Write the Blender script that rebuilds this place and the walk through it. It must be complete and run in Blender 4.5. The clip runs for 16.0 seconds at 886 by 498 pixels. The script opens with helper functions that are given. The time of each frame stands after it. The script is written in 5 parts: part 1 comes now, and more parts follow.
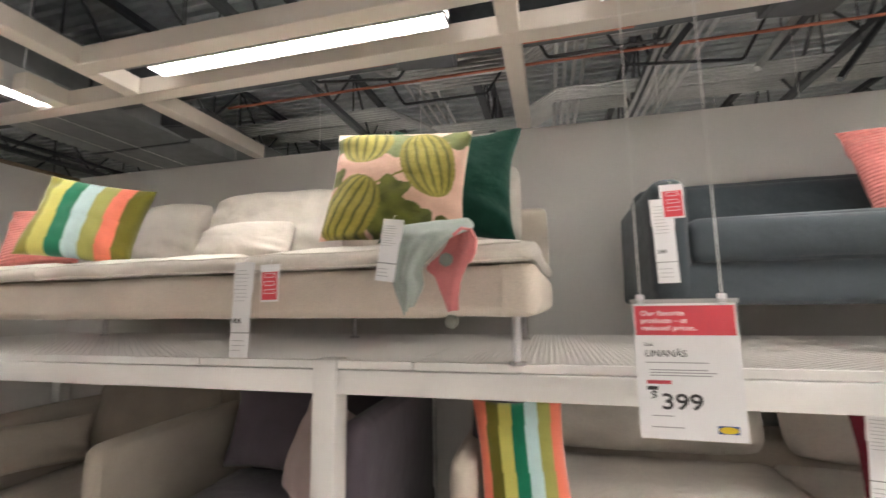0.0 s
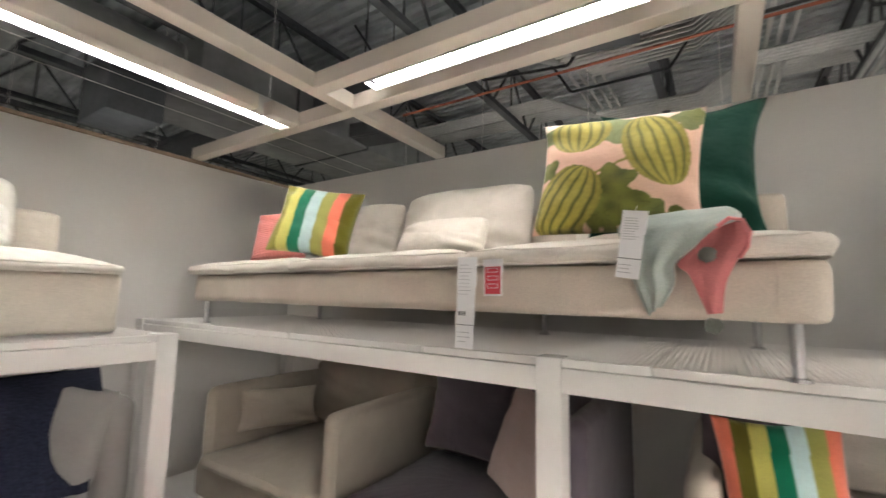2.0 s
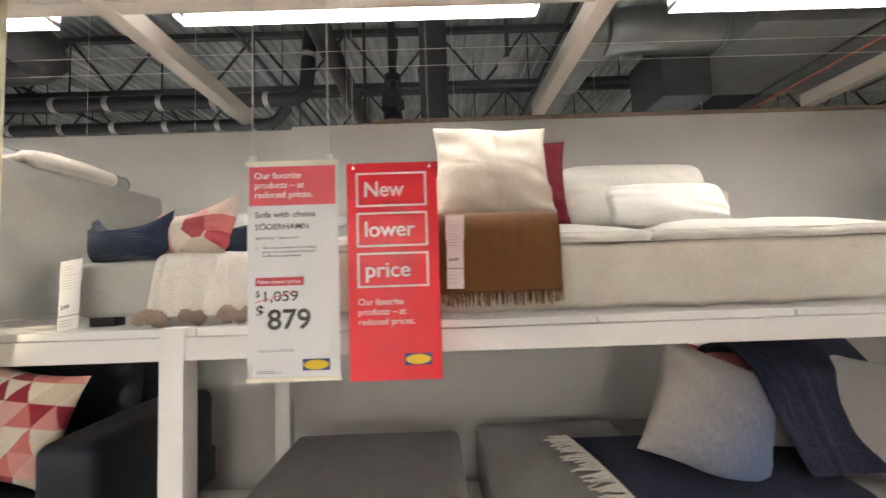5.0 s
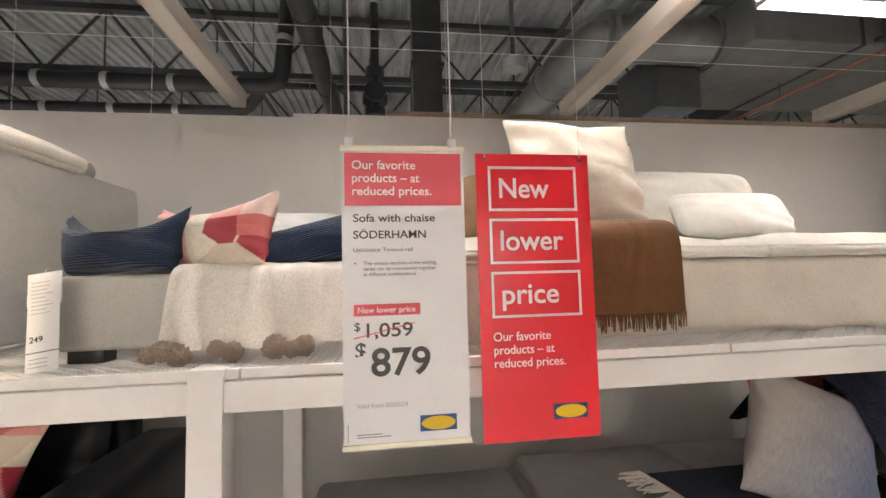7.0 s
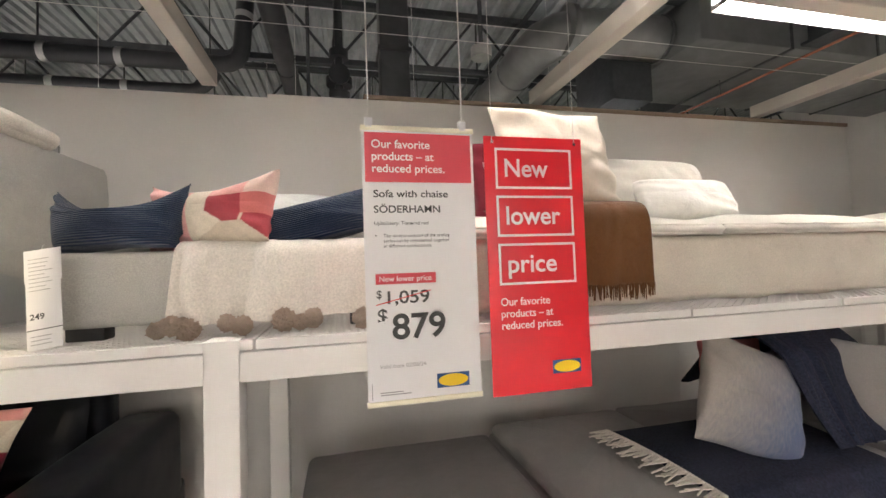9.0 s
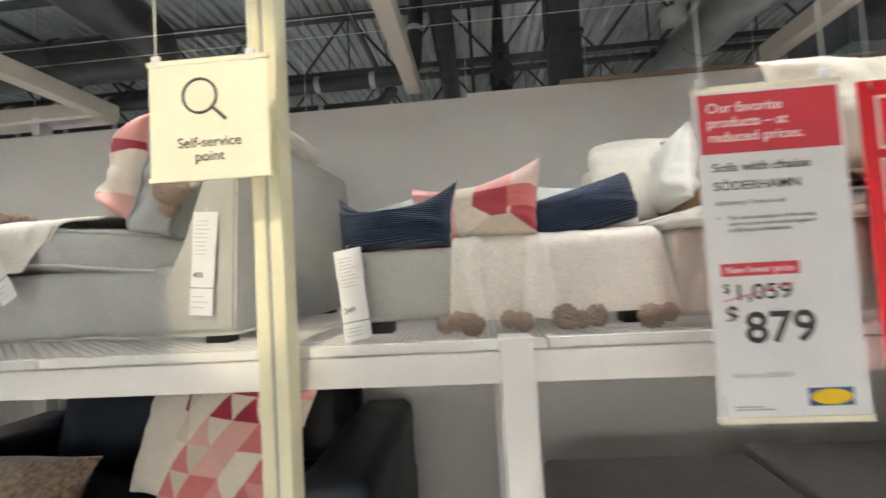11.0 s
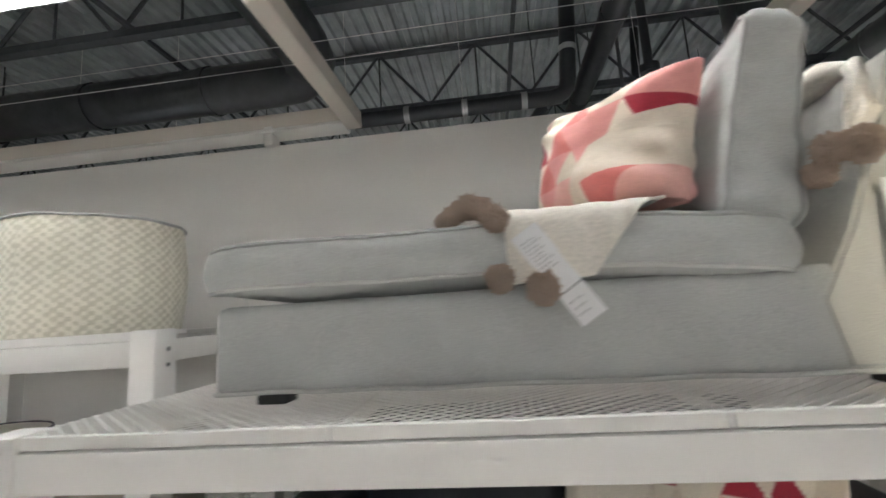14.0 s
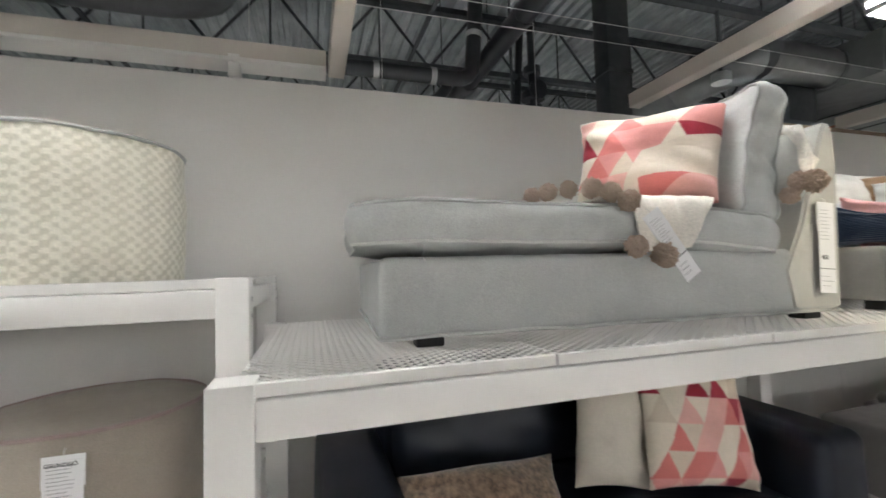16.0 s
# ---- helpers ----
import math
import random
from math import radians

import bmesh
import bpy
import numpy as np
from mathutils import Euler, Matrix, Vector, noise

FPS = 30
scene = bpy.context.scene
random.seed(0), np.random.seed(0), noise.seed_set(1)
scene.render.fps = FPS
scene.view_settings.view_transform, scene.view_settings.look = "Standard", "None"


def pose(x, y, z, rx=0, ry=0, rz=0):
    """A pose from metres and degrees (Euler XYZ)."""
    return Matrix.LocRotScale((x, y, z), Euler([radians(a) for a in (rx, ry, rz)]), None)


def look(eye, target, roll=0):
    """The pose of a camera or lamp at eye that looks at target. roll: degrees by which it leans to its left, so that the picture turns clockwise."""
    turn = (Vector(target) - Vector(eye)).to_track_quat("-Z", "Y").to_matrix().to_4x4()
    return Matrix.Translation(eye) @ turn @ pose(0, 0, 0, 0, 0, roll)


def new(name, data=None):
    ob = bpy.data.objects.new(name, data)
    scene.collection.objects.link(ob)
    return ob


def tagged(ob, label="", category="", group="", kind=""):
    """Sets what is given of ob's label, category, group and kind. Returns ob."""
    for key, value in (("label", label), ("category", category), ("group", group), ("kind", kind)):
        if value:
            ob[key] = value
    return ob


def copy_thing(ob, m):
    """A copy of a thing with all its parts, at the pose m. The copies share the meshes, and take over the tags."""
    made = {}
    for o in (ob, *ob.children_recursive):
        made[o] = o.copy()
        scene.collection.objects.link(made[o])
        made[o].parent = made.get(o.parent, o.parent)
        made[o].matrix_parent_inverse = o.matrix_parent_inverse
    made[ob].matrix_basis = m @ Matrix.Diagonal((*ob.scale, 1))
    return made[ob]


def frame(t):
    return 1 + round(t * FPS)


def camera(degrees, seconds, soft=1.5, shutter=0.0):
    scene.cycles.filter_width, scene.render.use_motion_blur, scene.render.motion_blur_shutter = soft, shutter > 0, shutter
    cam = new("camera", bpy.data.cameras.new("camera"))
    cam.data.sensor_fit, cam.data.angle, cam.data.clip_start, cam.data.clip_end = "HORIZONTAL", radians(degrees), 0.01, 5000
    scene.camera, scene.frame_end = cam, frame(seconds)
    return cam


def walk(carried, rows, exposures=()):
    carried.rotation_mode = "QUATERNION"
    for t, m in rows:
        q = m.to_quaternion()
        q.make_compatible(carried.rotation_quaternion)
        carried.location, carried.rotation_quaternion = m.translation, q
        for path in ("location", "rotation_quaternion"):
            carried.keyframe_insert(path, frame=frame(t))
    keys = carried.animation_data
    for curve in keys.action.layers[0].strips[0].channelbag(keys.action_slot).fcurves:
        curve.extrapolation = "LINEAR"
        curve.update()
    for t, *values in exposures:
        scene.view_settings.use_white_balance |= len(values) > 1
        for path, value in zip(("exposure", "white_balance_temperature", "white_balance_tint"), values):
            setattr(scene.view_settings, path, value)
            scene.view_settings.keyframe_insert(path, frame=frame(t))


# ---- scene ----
cam = camera(92.3, 16.0, shutter=0.5)
PATH = [
    (0, (0.128, 0.095, 1.373), (-0.352, 2.02, 1.629), -0.8),
    (0.5, (0.012, 0.082, 1.369), (-0.647, 1.954, 1.61), 0.5),
    (1, (-0.052, 0.066, 1.368), (-0.825, 1.895, 1.61), 1.5),
    (1.5, (-0.097, 0.053, 1.371), (-1.004, 1.82, 1.608), 1.6),
    (2, (-0.119, 0.033, 1.376), (-1.2, 1.7, 1.607), 1.2),
    (2.5, (-0.166, -0.045, 1.38), (-1.544, 1.385, 1.618), 0.0),
    (3, (-0.232, -0.16, 1.352), (-1.938, 0.864, 1.554), -1.8),
    (3.5, (-0.365, -0.295, 1.376), (-2.276, 0.277, 1.517), -2.7),
    (4, (-0.517, -0.432, 1.37), (-2.503, -0.23, 1.502), -2.4),
    (4.5, (-0.612, -0.603, 1.343), (-2.607, -0.587, 1.487), -2.0),
    (5, (-0.69, -0.829, 1.339), (-2.685, -0.812, 1.472), -1.9),
    (5.2, (-0.718, -0.924, 1.346), (-2.713, -0.893, 1.473), -1.6),
    (7.3, (-1.007, -1.311, 1.402), (-2.975, -0.974, 1.531), -1.7),
    (7.5, (-0.994, -1.339, 1.396), (-2.954, -0.956, 1.512), -1.8),
    (8, (-0.951, -1.369, 1.382), (-2.895, -0.907, 1.473), -2.0),
    (8.2, (-0.942, -1.383, 1.372), (-2.878, -0.887, 1.457), -2.0),
    (10.3, (-0.943, -1.541, 1.362), (-2.935, -1.367, 1.399), -3.0),
    (10.5, (-0.97, -1.604, 1.359), (-2.968, -1.53, 1.397), -3.2),
    (11, (-1.062, -1.772, 1.374), (-3.053, -1.932, 1.469), -3.3),
    (11.5, (-1.167, -1.932, 1.374), (-3.138, -2.238, 1.52), -3.2),
    (12, (-1.225, -2.147, 1.374), (-3.18, -2.512, 1.584), -3.1),
    (12.5, (-1.245, -2.394, 1.375), (-3.191, -2.773, 1.645), -3.1),
    (13, (-1.325, -2.652, 1.376), (-3.275, -2.965, 1.693), -3.4),
    (13.5, (-1.386, -2.907, 1.397), (-3.341, -3.186, 1.712), -3.8),
    (14, (-1.343, -3.272, 1.384), (-3.309, -3.494, 1.676), -3.8),
    (14.5, (-1.329, -3.603, 1.374), (-3.306, -3.76, 1.637), -3.5),
    (15, (-1.356, -3.877, 1.394), (-3.341, -3.775, 1.615), -3.1),
    (15.5, (-1.302, -4.048, 1.406), (-3.26, -3.676, 1.574), -2.3),
    (16, (-1.256, -4.081, 1.393), (-3.165, -3.493, 1.491), -1.7),
]
EXPOSURES = [
    (0.0, 0.68, 6700, 11), (1.5, 0.73, 6650, 9), (3.0, 0.73, 6800, 13), (3.5, 0.78, 6900, 15), (4.5, 0.78, 6720, 10), (8.0, 0.80, 6950, 15),
    (10.5, 0.72, 6450, 6), (11.0, 0.66, 6350, 6), (11.5, 0.52, 6350, 7), (12.5, 0.30, 6300, 7), (13.0, 0.22, 6300, 7), (14.5, 0.34, 6150, 7), (16.0, 0.48, 6150, 7),
]
walk(cam, [(t, look(eye, target, roll)) for t, eye, target, roll in PATH], EXPOSURES)

# world: a closed hall, with only a trace of ambient light
world = bpy.data.worlds.new("world")
scene.world = world
world.use_nodes = True
world.node_tree.nodes["Background"].inputs[0].default_value = (0.9, 0.95, 1.0, 1)
world.node_tree.nodes["Background"].inputs[1].default_value = 0.03

TUBE = 39.0          # strength of the louvred strip lights over the shelves
HALL_TUBE = 190.0     # strength of the unseen strip lights added through the rest of the hall
DECK = 1.20          # top of the shelf decks
WALL_X, WALL_Y = -3.45, 2.57
TOP = 2.40           # wall tops and underside of the ceiling grid


def spot(x, y, z, target, watts, size, blend, colour):
    lamp = bpy.data.lights.new("spotlight", "SPOT")
    lamp.energy, lamp.spot_size, lamp.spot_blend, lamp.color, lamp.shadow_soft_size = watts, radians(size), blend, colour, 0.03
    ob = new("spotlight_beam", lamp)
    ob.matrix_world = look((x, y, z), target)
    return ob


spot(1.6, -2.13, 3.82, (-2.05, -2.31, 1.55), 300, 9.6, 0.3, (1.0, 0.86, 0.60))


# ---------- materials ----------
def nodes_of(name):
    m = bpy.data.materials.new(name)
    m.use_nodes = True
    nt = m.node_tree
    return m, nt, nt.nodes["Principled BSDF"]


def node(nt, kind, **values):
    n = nt.nodes.new(kind)
    for key, value in values.items():
        n.inputs[key].default_value = value
    return n


def noise_of(nt, scale, detail=4.0, rough=0.55, coords="Object"):
    tc = nt.nodes.new("ShaderNodeTexCoord")
    n = node(nt, "ShaderNodeTexNoise", Scale=scale, Detail=detail, Roughness=rough)
    nt.links.new(tc.outputs[coords], n.inputs["Vector"])
    return n


def varied(nt, base, target, amount, scale, amount2=0.0, scale2=200.0, source=None):
    """Colour with two scales of uneven tone."""
    tone = nt.nodes.new("ShaderNodeHueSaturation")
    if source is None:
        tone.inputs["Color"].default_value = (*base, 1)
    else:
        nt.links.new(source, tone.inputs["Color"])
    a, b = noise_of(nt, scale), noise_of(nt, scale2, 2)
    m1 = node(nt, "ShaderNodeMapRange")
    m1.inputs[3].default_value, m1.inputs[4].default_value = 1 - amount, 1 + amount
    m2 = node(nt, "ShaderNodeMapRange")
    m2.inputs[3].default_value, m2.inputs[4].default_value = 1 - amount2, 1 + amount2
    for m in (m1, m2):
        m.inputs[1].default_value, m.inputs[2].default_value = 0.3, 0.7
    mul = nt.nodes.new("ShaderNodeMath")
    mul.operation = "MULTIPLY"
    nt.links.new(a.outputs["Fac"], m1.inputs[0]), nt.links.new(b.outputs["Fac"], m2.inputs[0])
    nt.links.new(m1.outputs[0], mul.inputs[0]), nt.links.new(m2.outputs[0], mul.inputs[1])
    nt.links.new(mul.outputs[0], tone.inputs["Value"])
    nt.links.new(tone.outputs[0], target)


def bumped(nt, bsdf, height, strength, distance=0.002, normal=None):
    b = node(nt, "ShaderNodeBump", Strength=strength, Distance=distance)
    nt.links.new(height, b.inputs["Height"])
    if normal:
        nt.links.new(normal, b.inputs["Normal"])
    nt.links.new(b.outputs[0], bsdf.inputs["Normal"])
    return b.outputs[0]


def cloth(name, colour, weave=900.0, rough=0.92, bump=0.35, wear=0.06, grain=0.10, sheen=0.15, wrinkle=0.5, attr=False, ribs=0.0):
    m, nt, p = nodes_of(name)
    p.inputs["Roughness"].default_value = rough
    p.inputs["Sheen Weight"].default_value = sheen
    p.inputs["Specular IOR Level"].default_value = 0.2
    source = None
    if attr:
        a = nt.nodes.new("ShaderNodeAttribute")
        a.attribute_name = "pattern"
        source = a.outputs["Color"]
    varied(nt, colour, p.inputs["Base Color"], wear, 6.0, grain, weave * 0.4, source)
    big = noise_of(nt, 14.0, 3, 0.5)
    first = bumped(nt, p, big.outputs["Fac"], wrinkle, 0.012)
    if ribs:
        tc = nt.nodes.new("ShaderNodeTexCoord")
        w = node(nt, "ShaderNodeTexWave", Scale=ribs)
        w.bands_direction = "Z" if ribs > 0 else "X"
        nt.links.new(tc.outputs["Object"], w.inputs["Vector"])
        first = bumped(nt, p, w.outputs["Fac"], 0.9, 0.004, first)
    fine = noise_of(nt, weave, 2, 0.6)
    bumped(nt, p, fine.outputs["Fac"], bump, 0.0015, first)
    return m


def paint(name, colour, rough=0.5, wear=0.04, bump=0.06, scale=60.0, metal=0.0, spec=0.5):
    m, nt, p = nodes_of(name)
    p.inputs["Roughness"].default_value, p.inputs["Metallic"].default_value = rough, metal
    p.inputs["Specular IOR Level"].default_value = spec
    varied(nt, colour, p.inputs["Base Color"], wear, 1.7, wear * 0.6, scale)
    n = noise_of(nt, scale, 4)
    bumped(nt, p, n.outputs["Fac"], bump, 0.002)
    r = noise_of(nt, 9.0, 5)
    mr = node(nt, "ShaderNodeMapRange")
    mr.inputs[3].default_value, mr.inputs[4].default_value = max(0.02, rough - 0.1), min(1.0, rough + 0.1)
    nt.links.new(r.outputs["Fac"], mr.inputs[0]), nt.links.new(mr.outputs[0], p.inputs["Roughness"])
    return m


def glow(name, colour, strength):
    m, nt, p = nodes_of(name)
    p.inputs["Base Color"].default_value = (*colour, 1)
    p.inputs["Emission Color"].default_value = (*colour, 1)
    p.inputs["Emission Strength"].default_value = strength
    return m


M_WALL = paint("wall paint", (0.74, 0.715, 0.685), 0.85, 0.025, 0.10, 90)
M_CAP = paint("raw timber cap", (0.30, 0.22, 0.16), 0.8, 0.15, 0.2, 40)
M_WHITE = paint("white powder coat", (0.84, 0.815, 0.79), 0.38, 0.02, 0.03, 220)
M_GRID = paint("ceiling grid paint", (0.66, 0.60, 0.54), 0.6, 0.03, 0.04, 150)
M_FLOOR = paint("grey vinyl floor", (0.53, 0.50, 0.47), 0.45, 0.06, 0.05, 30)
M_CHROME = paint("chrome", (0.72, 0.72, 0.74), 0.12, 0.02, 0.0, 60, 1.0)
M_BLACK = paint("black plastic", (0.012, 0.012, 0.014), 0.45, 0.1, 0.05, 120)
M_WOOD = paint("oak wood", (0.42, 0.24, 0.11), 0.5, 0.15, 0.1, 60)
M_LEATHER = paint("black leather", (0.006, 0.008, 0.015), 0.42, 0.15, 0.3, 240, 0.0, 0.3)
M_ROOF = paint("galvanised roof deck", (0.34, 0.36, 0.37), 0.5, 0.18, 0.1, 5, 0.35)
M_STEEL = paint("dark steel", (0.055, 0.06, 0.065), 0.6, 0.2, 0.1, 20, 0.2)
M_DUCT = paint("galvanised duct", (0.065, 0.067, 0.07), 0.42, 0.2, 0.05, 8, 0.6)
M_DUCTPALE = paint("pale galvanised duct", (0.20, 0.205, 0.205), 0.35, 0.15, 0.05, 6, 0.6)
M_PIPE = paint("black pipe", (0.02, 0.021, 0.024), 0.45, 0.15, 0.05, 20, 0.1)
M_CONDUIT = paint("zinc conduit", (0.38, 0.38, 0.37), 0.4, 0.12, 0.02, 20, 0.5)
M_ORANGE = paint("orange conduit", (0.34, 0.10, 0.05), 0.6, 0.1, 0.02, 20)
M_TUBE = glow("lamp tube", (1.0, 0.97, 0.93), TUBE)
M_ADDEDTUBE = glow("added hall lamp tube", (1.0, 0.97, 0.93), HALL_TUBE)
# added emission on the lamp tops, only to brighten the roof
M_ROOFGLOW = glow("added roof glow", (0.92, 0.96, 1.0), 4.5)
M_LOUVRE = paint("lamp louvre", (0.82, 0.82, 0.82), 0.25, 0.01, 0.0, 60, 0.3)
M_CARD = paint("white card", (0.80, 0.79, 0.80), 0.5, 0.01, 0.01, 200)
M_RED = paint("red print", (0.66, 0.016, 0.028), 0.35, 0.02, 0.01, 200)
M_PALERED = paint("faded red print", (0.58, 0.05, 0.07), 0.4, 0.02, 0.01, 200)
M_INK = paint("black ink", (0.03, 0.028, 0.03), 0.5, 0.02, 0.0, 100)
M_GREYINK = paint("grey ink", (0.35, 0.34, 0.35), 0.6, 0.02, 0.0, 100)
M_BLUE = paint("blue print", (0.012, 0.07, 0.24), 0.4, 0.02, 0.0, 100)
M_YELLOW = paint("yellow print", (0.75, 0.50, 0.01), 0.4, 0.02, 0.0, 100)
M_CREAMSIGN = paint("cream sign board", (0.87, 0.825, 0.66), 0.5, 0.02, 0.02, 90)
M_SIGNINK = paint("brown sign ink", (0.085, 0.06, 0.045), 0.5, 0.02, 0.0, 100)
M_POLE = paint("ivory pole paint", (0.79, 0.74, 0.52), 0.4, 0.03, 0.03, 120)
M_WIRE = paint("pale cord", (0.75, 0.73, 0.70), 0.6, 0.02, 0.0, 60)

F_BEIGE = cloth("beige woven cover", (0.56, 0.49, 0.42), 700, bump=0.3)
F_BEIGECUSH = cloth("beige cushion cover", (0.62, 0.57, 0.515), 700, bump=0.3)
F_PALE = cloth("pale cotton cover", (0.65, 0.595, 0.52), 600, bump=0.25)
F_PALECUSH = cloth("off-white cotton cushion", (0.69, 0.66, 0.605), 600, bump=0.25)
F_WHITE = cloth("white cotton", (0.75, 0.735, 0.70), 800, bump=0.25)
F_CREAM = cloth("cream cotton", (0.65, 0.59, 0.51), 800, bump=0.3)
F_GREY = cloth("grey linen cover", (0.425, 0.43, 0.42), 1000, bump=0.3, grain=0.16)
F_GREYPIPE = cloth("grey piping", (0.33, 0.33, 0.32), 1200)
F_LIGHTPIPE = cloth("light piping", (0.56, 0.56, 0.54), 1200)
# the same grey linen, with some warm spotlight tint put into its colour
F_LINENLIT = cloth("warm-lit grey linen cover", (0.46, 0.45, 0.42), 1000, bump=0.3, grain=0.16)
F_DARKGREY = cloth("dark grey cover", (0.20, 0.19, 0.185), 900)
F_MIDGREY = cloth("mid grey cover", (0.30, 0.285, 0.275), 900)
F_TAUPE = cloth("taupe cover", (0.36, 0.315, 0.265), 900)
F_MAUVE = cloth("dusty mauve cover", (0.33, 0.25, 0.235), 900)
F_PLUM = cloth("dark plum cover", (0.085, 0.07, 0.085), 900)
F_SLATE = cloth("dark slate cover", (0.055, 0.067, 0.076), 1000, bump=0.3)
F_NAVY = cloth("navy ribbed knit", (0.011, 0.024, 0.055), 700, ribs=55.0, wrinkle=0.4)
F_NAVYTHROW = cloth("navy brushed wool", (0.016, 0.019, 0.036), 300, bump=0.8, grain=0.5, sheen=0.02)
F_BURG = cloth("burgundy velvet", (0.13, 0.008, 0.018), 800, sheen=0.1)
F_GREEN = cloth("dark green velvet", (0.003, 0.034, 0.022), 800, sheen=0.08, wrinkle=1.0)
F_BROWN = cloth("brown wool throw", (0.115, 0.050, 0.017), 500, bump=0.6)
F_TANBROWN = cloth("tan brown cotton", (0.27, 0.17, 0.10), 700)
F_SAGE = cloth("sage cotton throw", (0.33, 0.37, 0.34), 700)
F_PINKLIN = cloth("pink cotton lining", (0.60, 0.20, 0.20), 700)
F_POM = cloth("brown wool yarn", (0.42, 0.315, 0.25), 200, bump=1.0, grain=0.5)
F_POMGREY = cloth("grey green yarn", (0.30, 0.31, 0.27), 200, bump=1.0, grain=0.6)
F_CORAL = cloth("coral knit", (0.72, 0.25, 0.23), 160, bump=0.9, ribs=20.0)
F_REDKNIT = cloth("red ribbed knit", (0.65, 0.05, 0.045), 300, ribs=45.0)
F_REDPLAIN = cloth("plain red cotton", (0.55, 0.03, 0.025), 700)
F_ECRU = cloth("ecru wool throw", (0.76, 0.71, 0.645), 450, bump=0.7, grain=0.12)
F_FRINGE = cloth("ecru fringe", (0.62, 0.57, 0.51), 300, bump=0.7)
F_FUR = cloth("brown faux fur", (0.16, 0.11, 0.075), 140, bump=1.0, grain=0.6, sheen=0.5)
F_PATTERN = cloth("printed cotton", (1, 1, 1), 800, bump=0.25, attr=True)
F_VELVETPATTERN = cloth("printed velvet", (1, 1, 1), 800, bump=0.25, sheen=0.3, attr=True)
F_JACQUARD = cloth("cream and sage jacquard", (1, 1, 1), 500, bump=0.4, wrinkle=0.2, attr=True)


# ---------- building helpers ----------
def finish(name, bm, material, smooth=True):
    me = bpy.data.meshes.new(name)
    bm.normal_update()
    bm.to_mesh(me)
    bm.free()
    if smooth:
        me.polygons.foreach_set("use_smooth", [True] * len(me.polygons))
        me.set_sharp_from_angle(angle=radians(38))
    me.materials.append(material)
    return me


def part(name, bm, material, parent=None, label="", at=None):
    me = bm if isinstance(bm, bpy.types.Mesh) else finish(name, bm, material)
    ob = new(name, me)
    if parent:
        ob.parent = parent
    if at:
        ob.matrix_basis = at
    return tagged(ob, label)


def thing(name, label, category, x, y, z, rz=0, group=""):
    ob = new(name)
    ob.empty_display_size = 0.1
    ob.matrix_basis = pose(x, y, z, 0, 0, rz)
    return tagged(ob, label, category, group)


def add_box(bm, x0, x1, y0, y1, z0, z1, r=0.0, seg=2):
    made = bmesh.ops.create_cube(bm, size=1.0)["verts"]
    bmesh.ops.scale(bm, vec=(x1 - x0, y1 - y0, z1 - z0), verts=made)
    bmesh.ops.translate(bm, vec=((x0 + x1) / 2, (y0 + y1) / 2, (z0 + z1) / 2), verts=made)
    if r:
        edges = list({e for v in made for e in v.link_edges})
        bmesh.ops.bevel(bm, geom=edges, offset=r, segments=seg, affect="EDGES", profile=0.5)
    return bm


def box(x0, x1, y0, y1, z0, z1, r=0.0, seg=2):
    return add_box(bmesh.new(), x0, x1, y0, y1, z0, z1, r, seg)


def add_tube(bm, a, b, r, n=10, r2=None):
    a, b = Vector(a), Vector(b)
    m = Matrix.Translation((a + b) / 2) @ (b - a).to_track_quat("Z", "Y").to_matrix().to_4x4()
    bmesh.ops.create_cone(bm, cap_ends=True, segments=n, radius1=r, radius2=r if r2 is None else r2, depth=(b - a).length, matrix=m)
    return bm


def tube(a, b, r, n=10, r2=None):
    return add_tube(bmesh.new(), a, b, r, n, r2)


def cord(points, r, n=6, closed=False):
    """A round cord through the points, as a bmesh."""
    bm = bmesh.new()
    pts = [Vector(p) for p in points]
    rings = []
    for i, p in enumerate(pts):
        before = pts[i - 1] if (i or closed) else p
        after = pts[(i + 1) % len(pts)] if (i < len(pts) - 1 or closed) else p
        q = (after - before).normalized().to_track_quat("Z", "Y")
        rings.append([bm.verts.new(p + q @ Vector((r * math.cos(k * math.tau / n), r * math.sin(k * math.tau / n), 0))) for k in range(n)])
    pairs = list(zip(rings, rings[1:])) + ([(rings[-1], rings[0])] if closed else [])
    for a, b in pairs:
        # rings may be turned against each other: join by the nearest vertex
        s = min(range(n), key=lambda s: (a[0].co - b[s].co).length)
        for k in range(n):
            bm.faces.new((a[k], a[(k + 1) % n], b[(k + 1 + s) % n], b[(k + s) % n]))
    if not closed:
        bm.faces.new(rings[0][::-1])
        bm.faces.new(rings[-1])
    bmesh.ops.recalc_face_normals(bm, faces=bm.faces)
    return bm


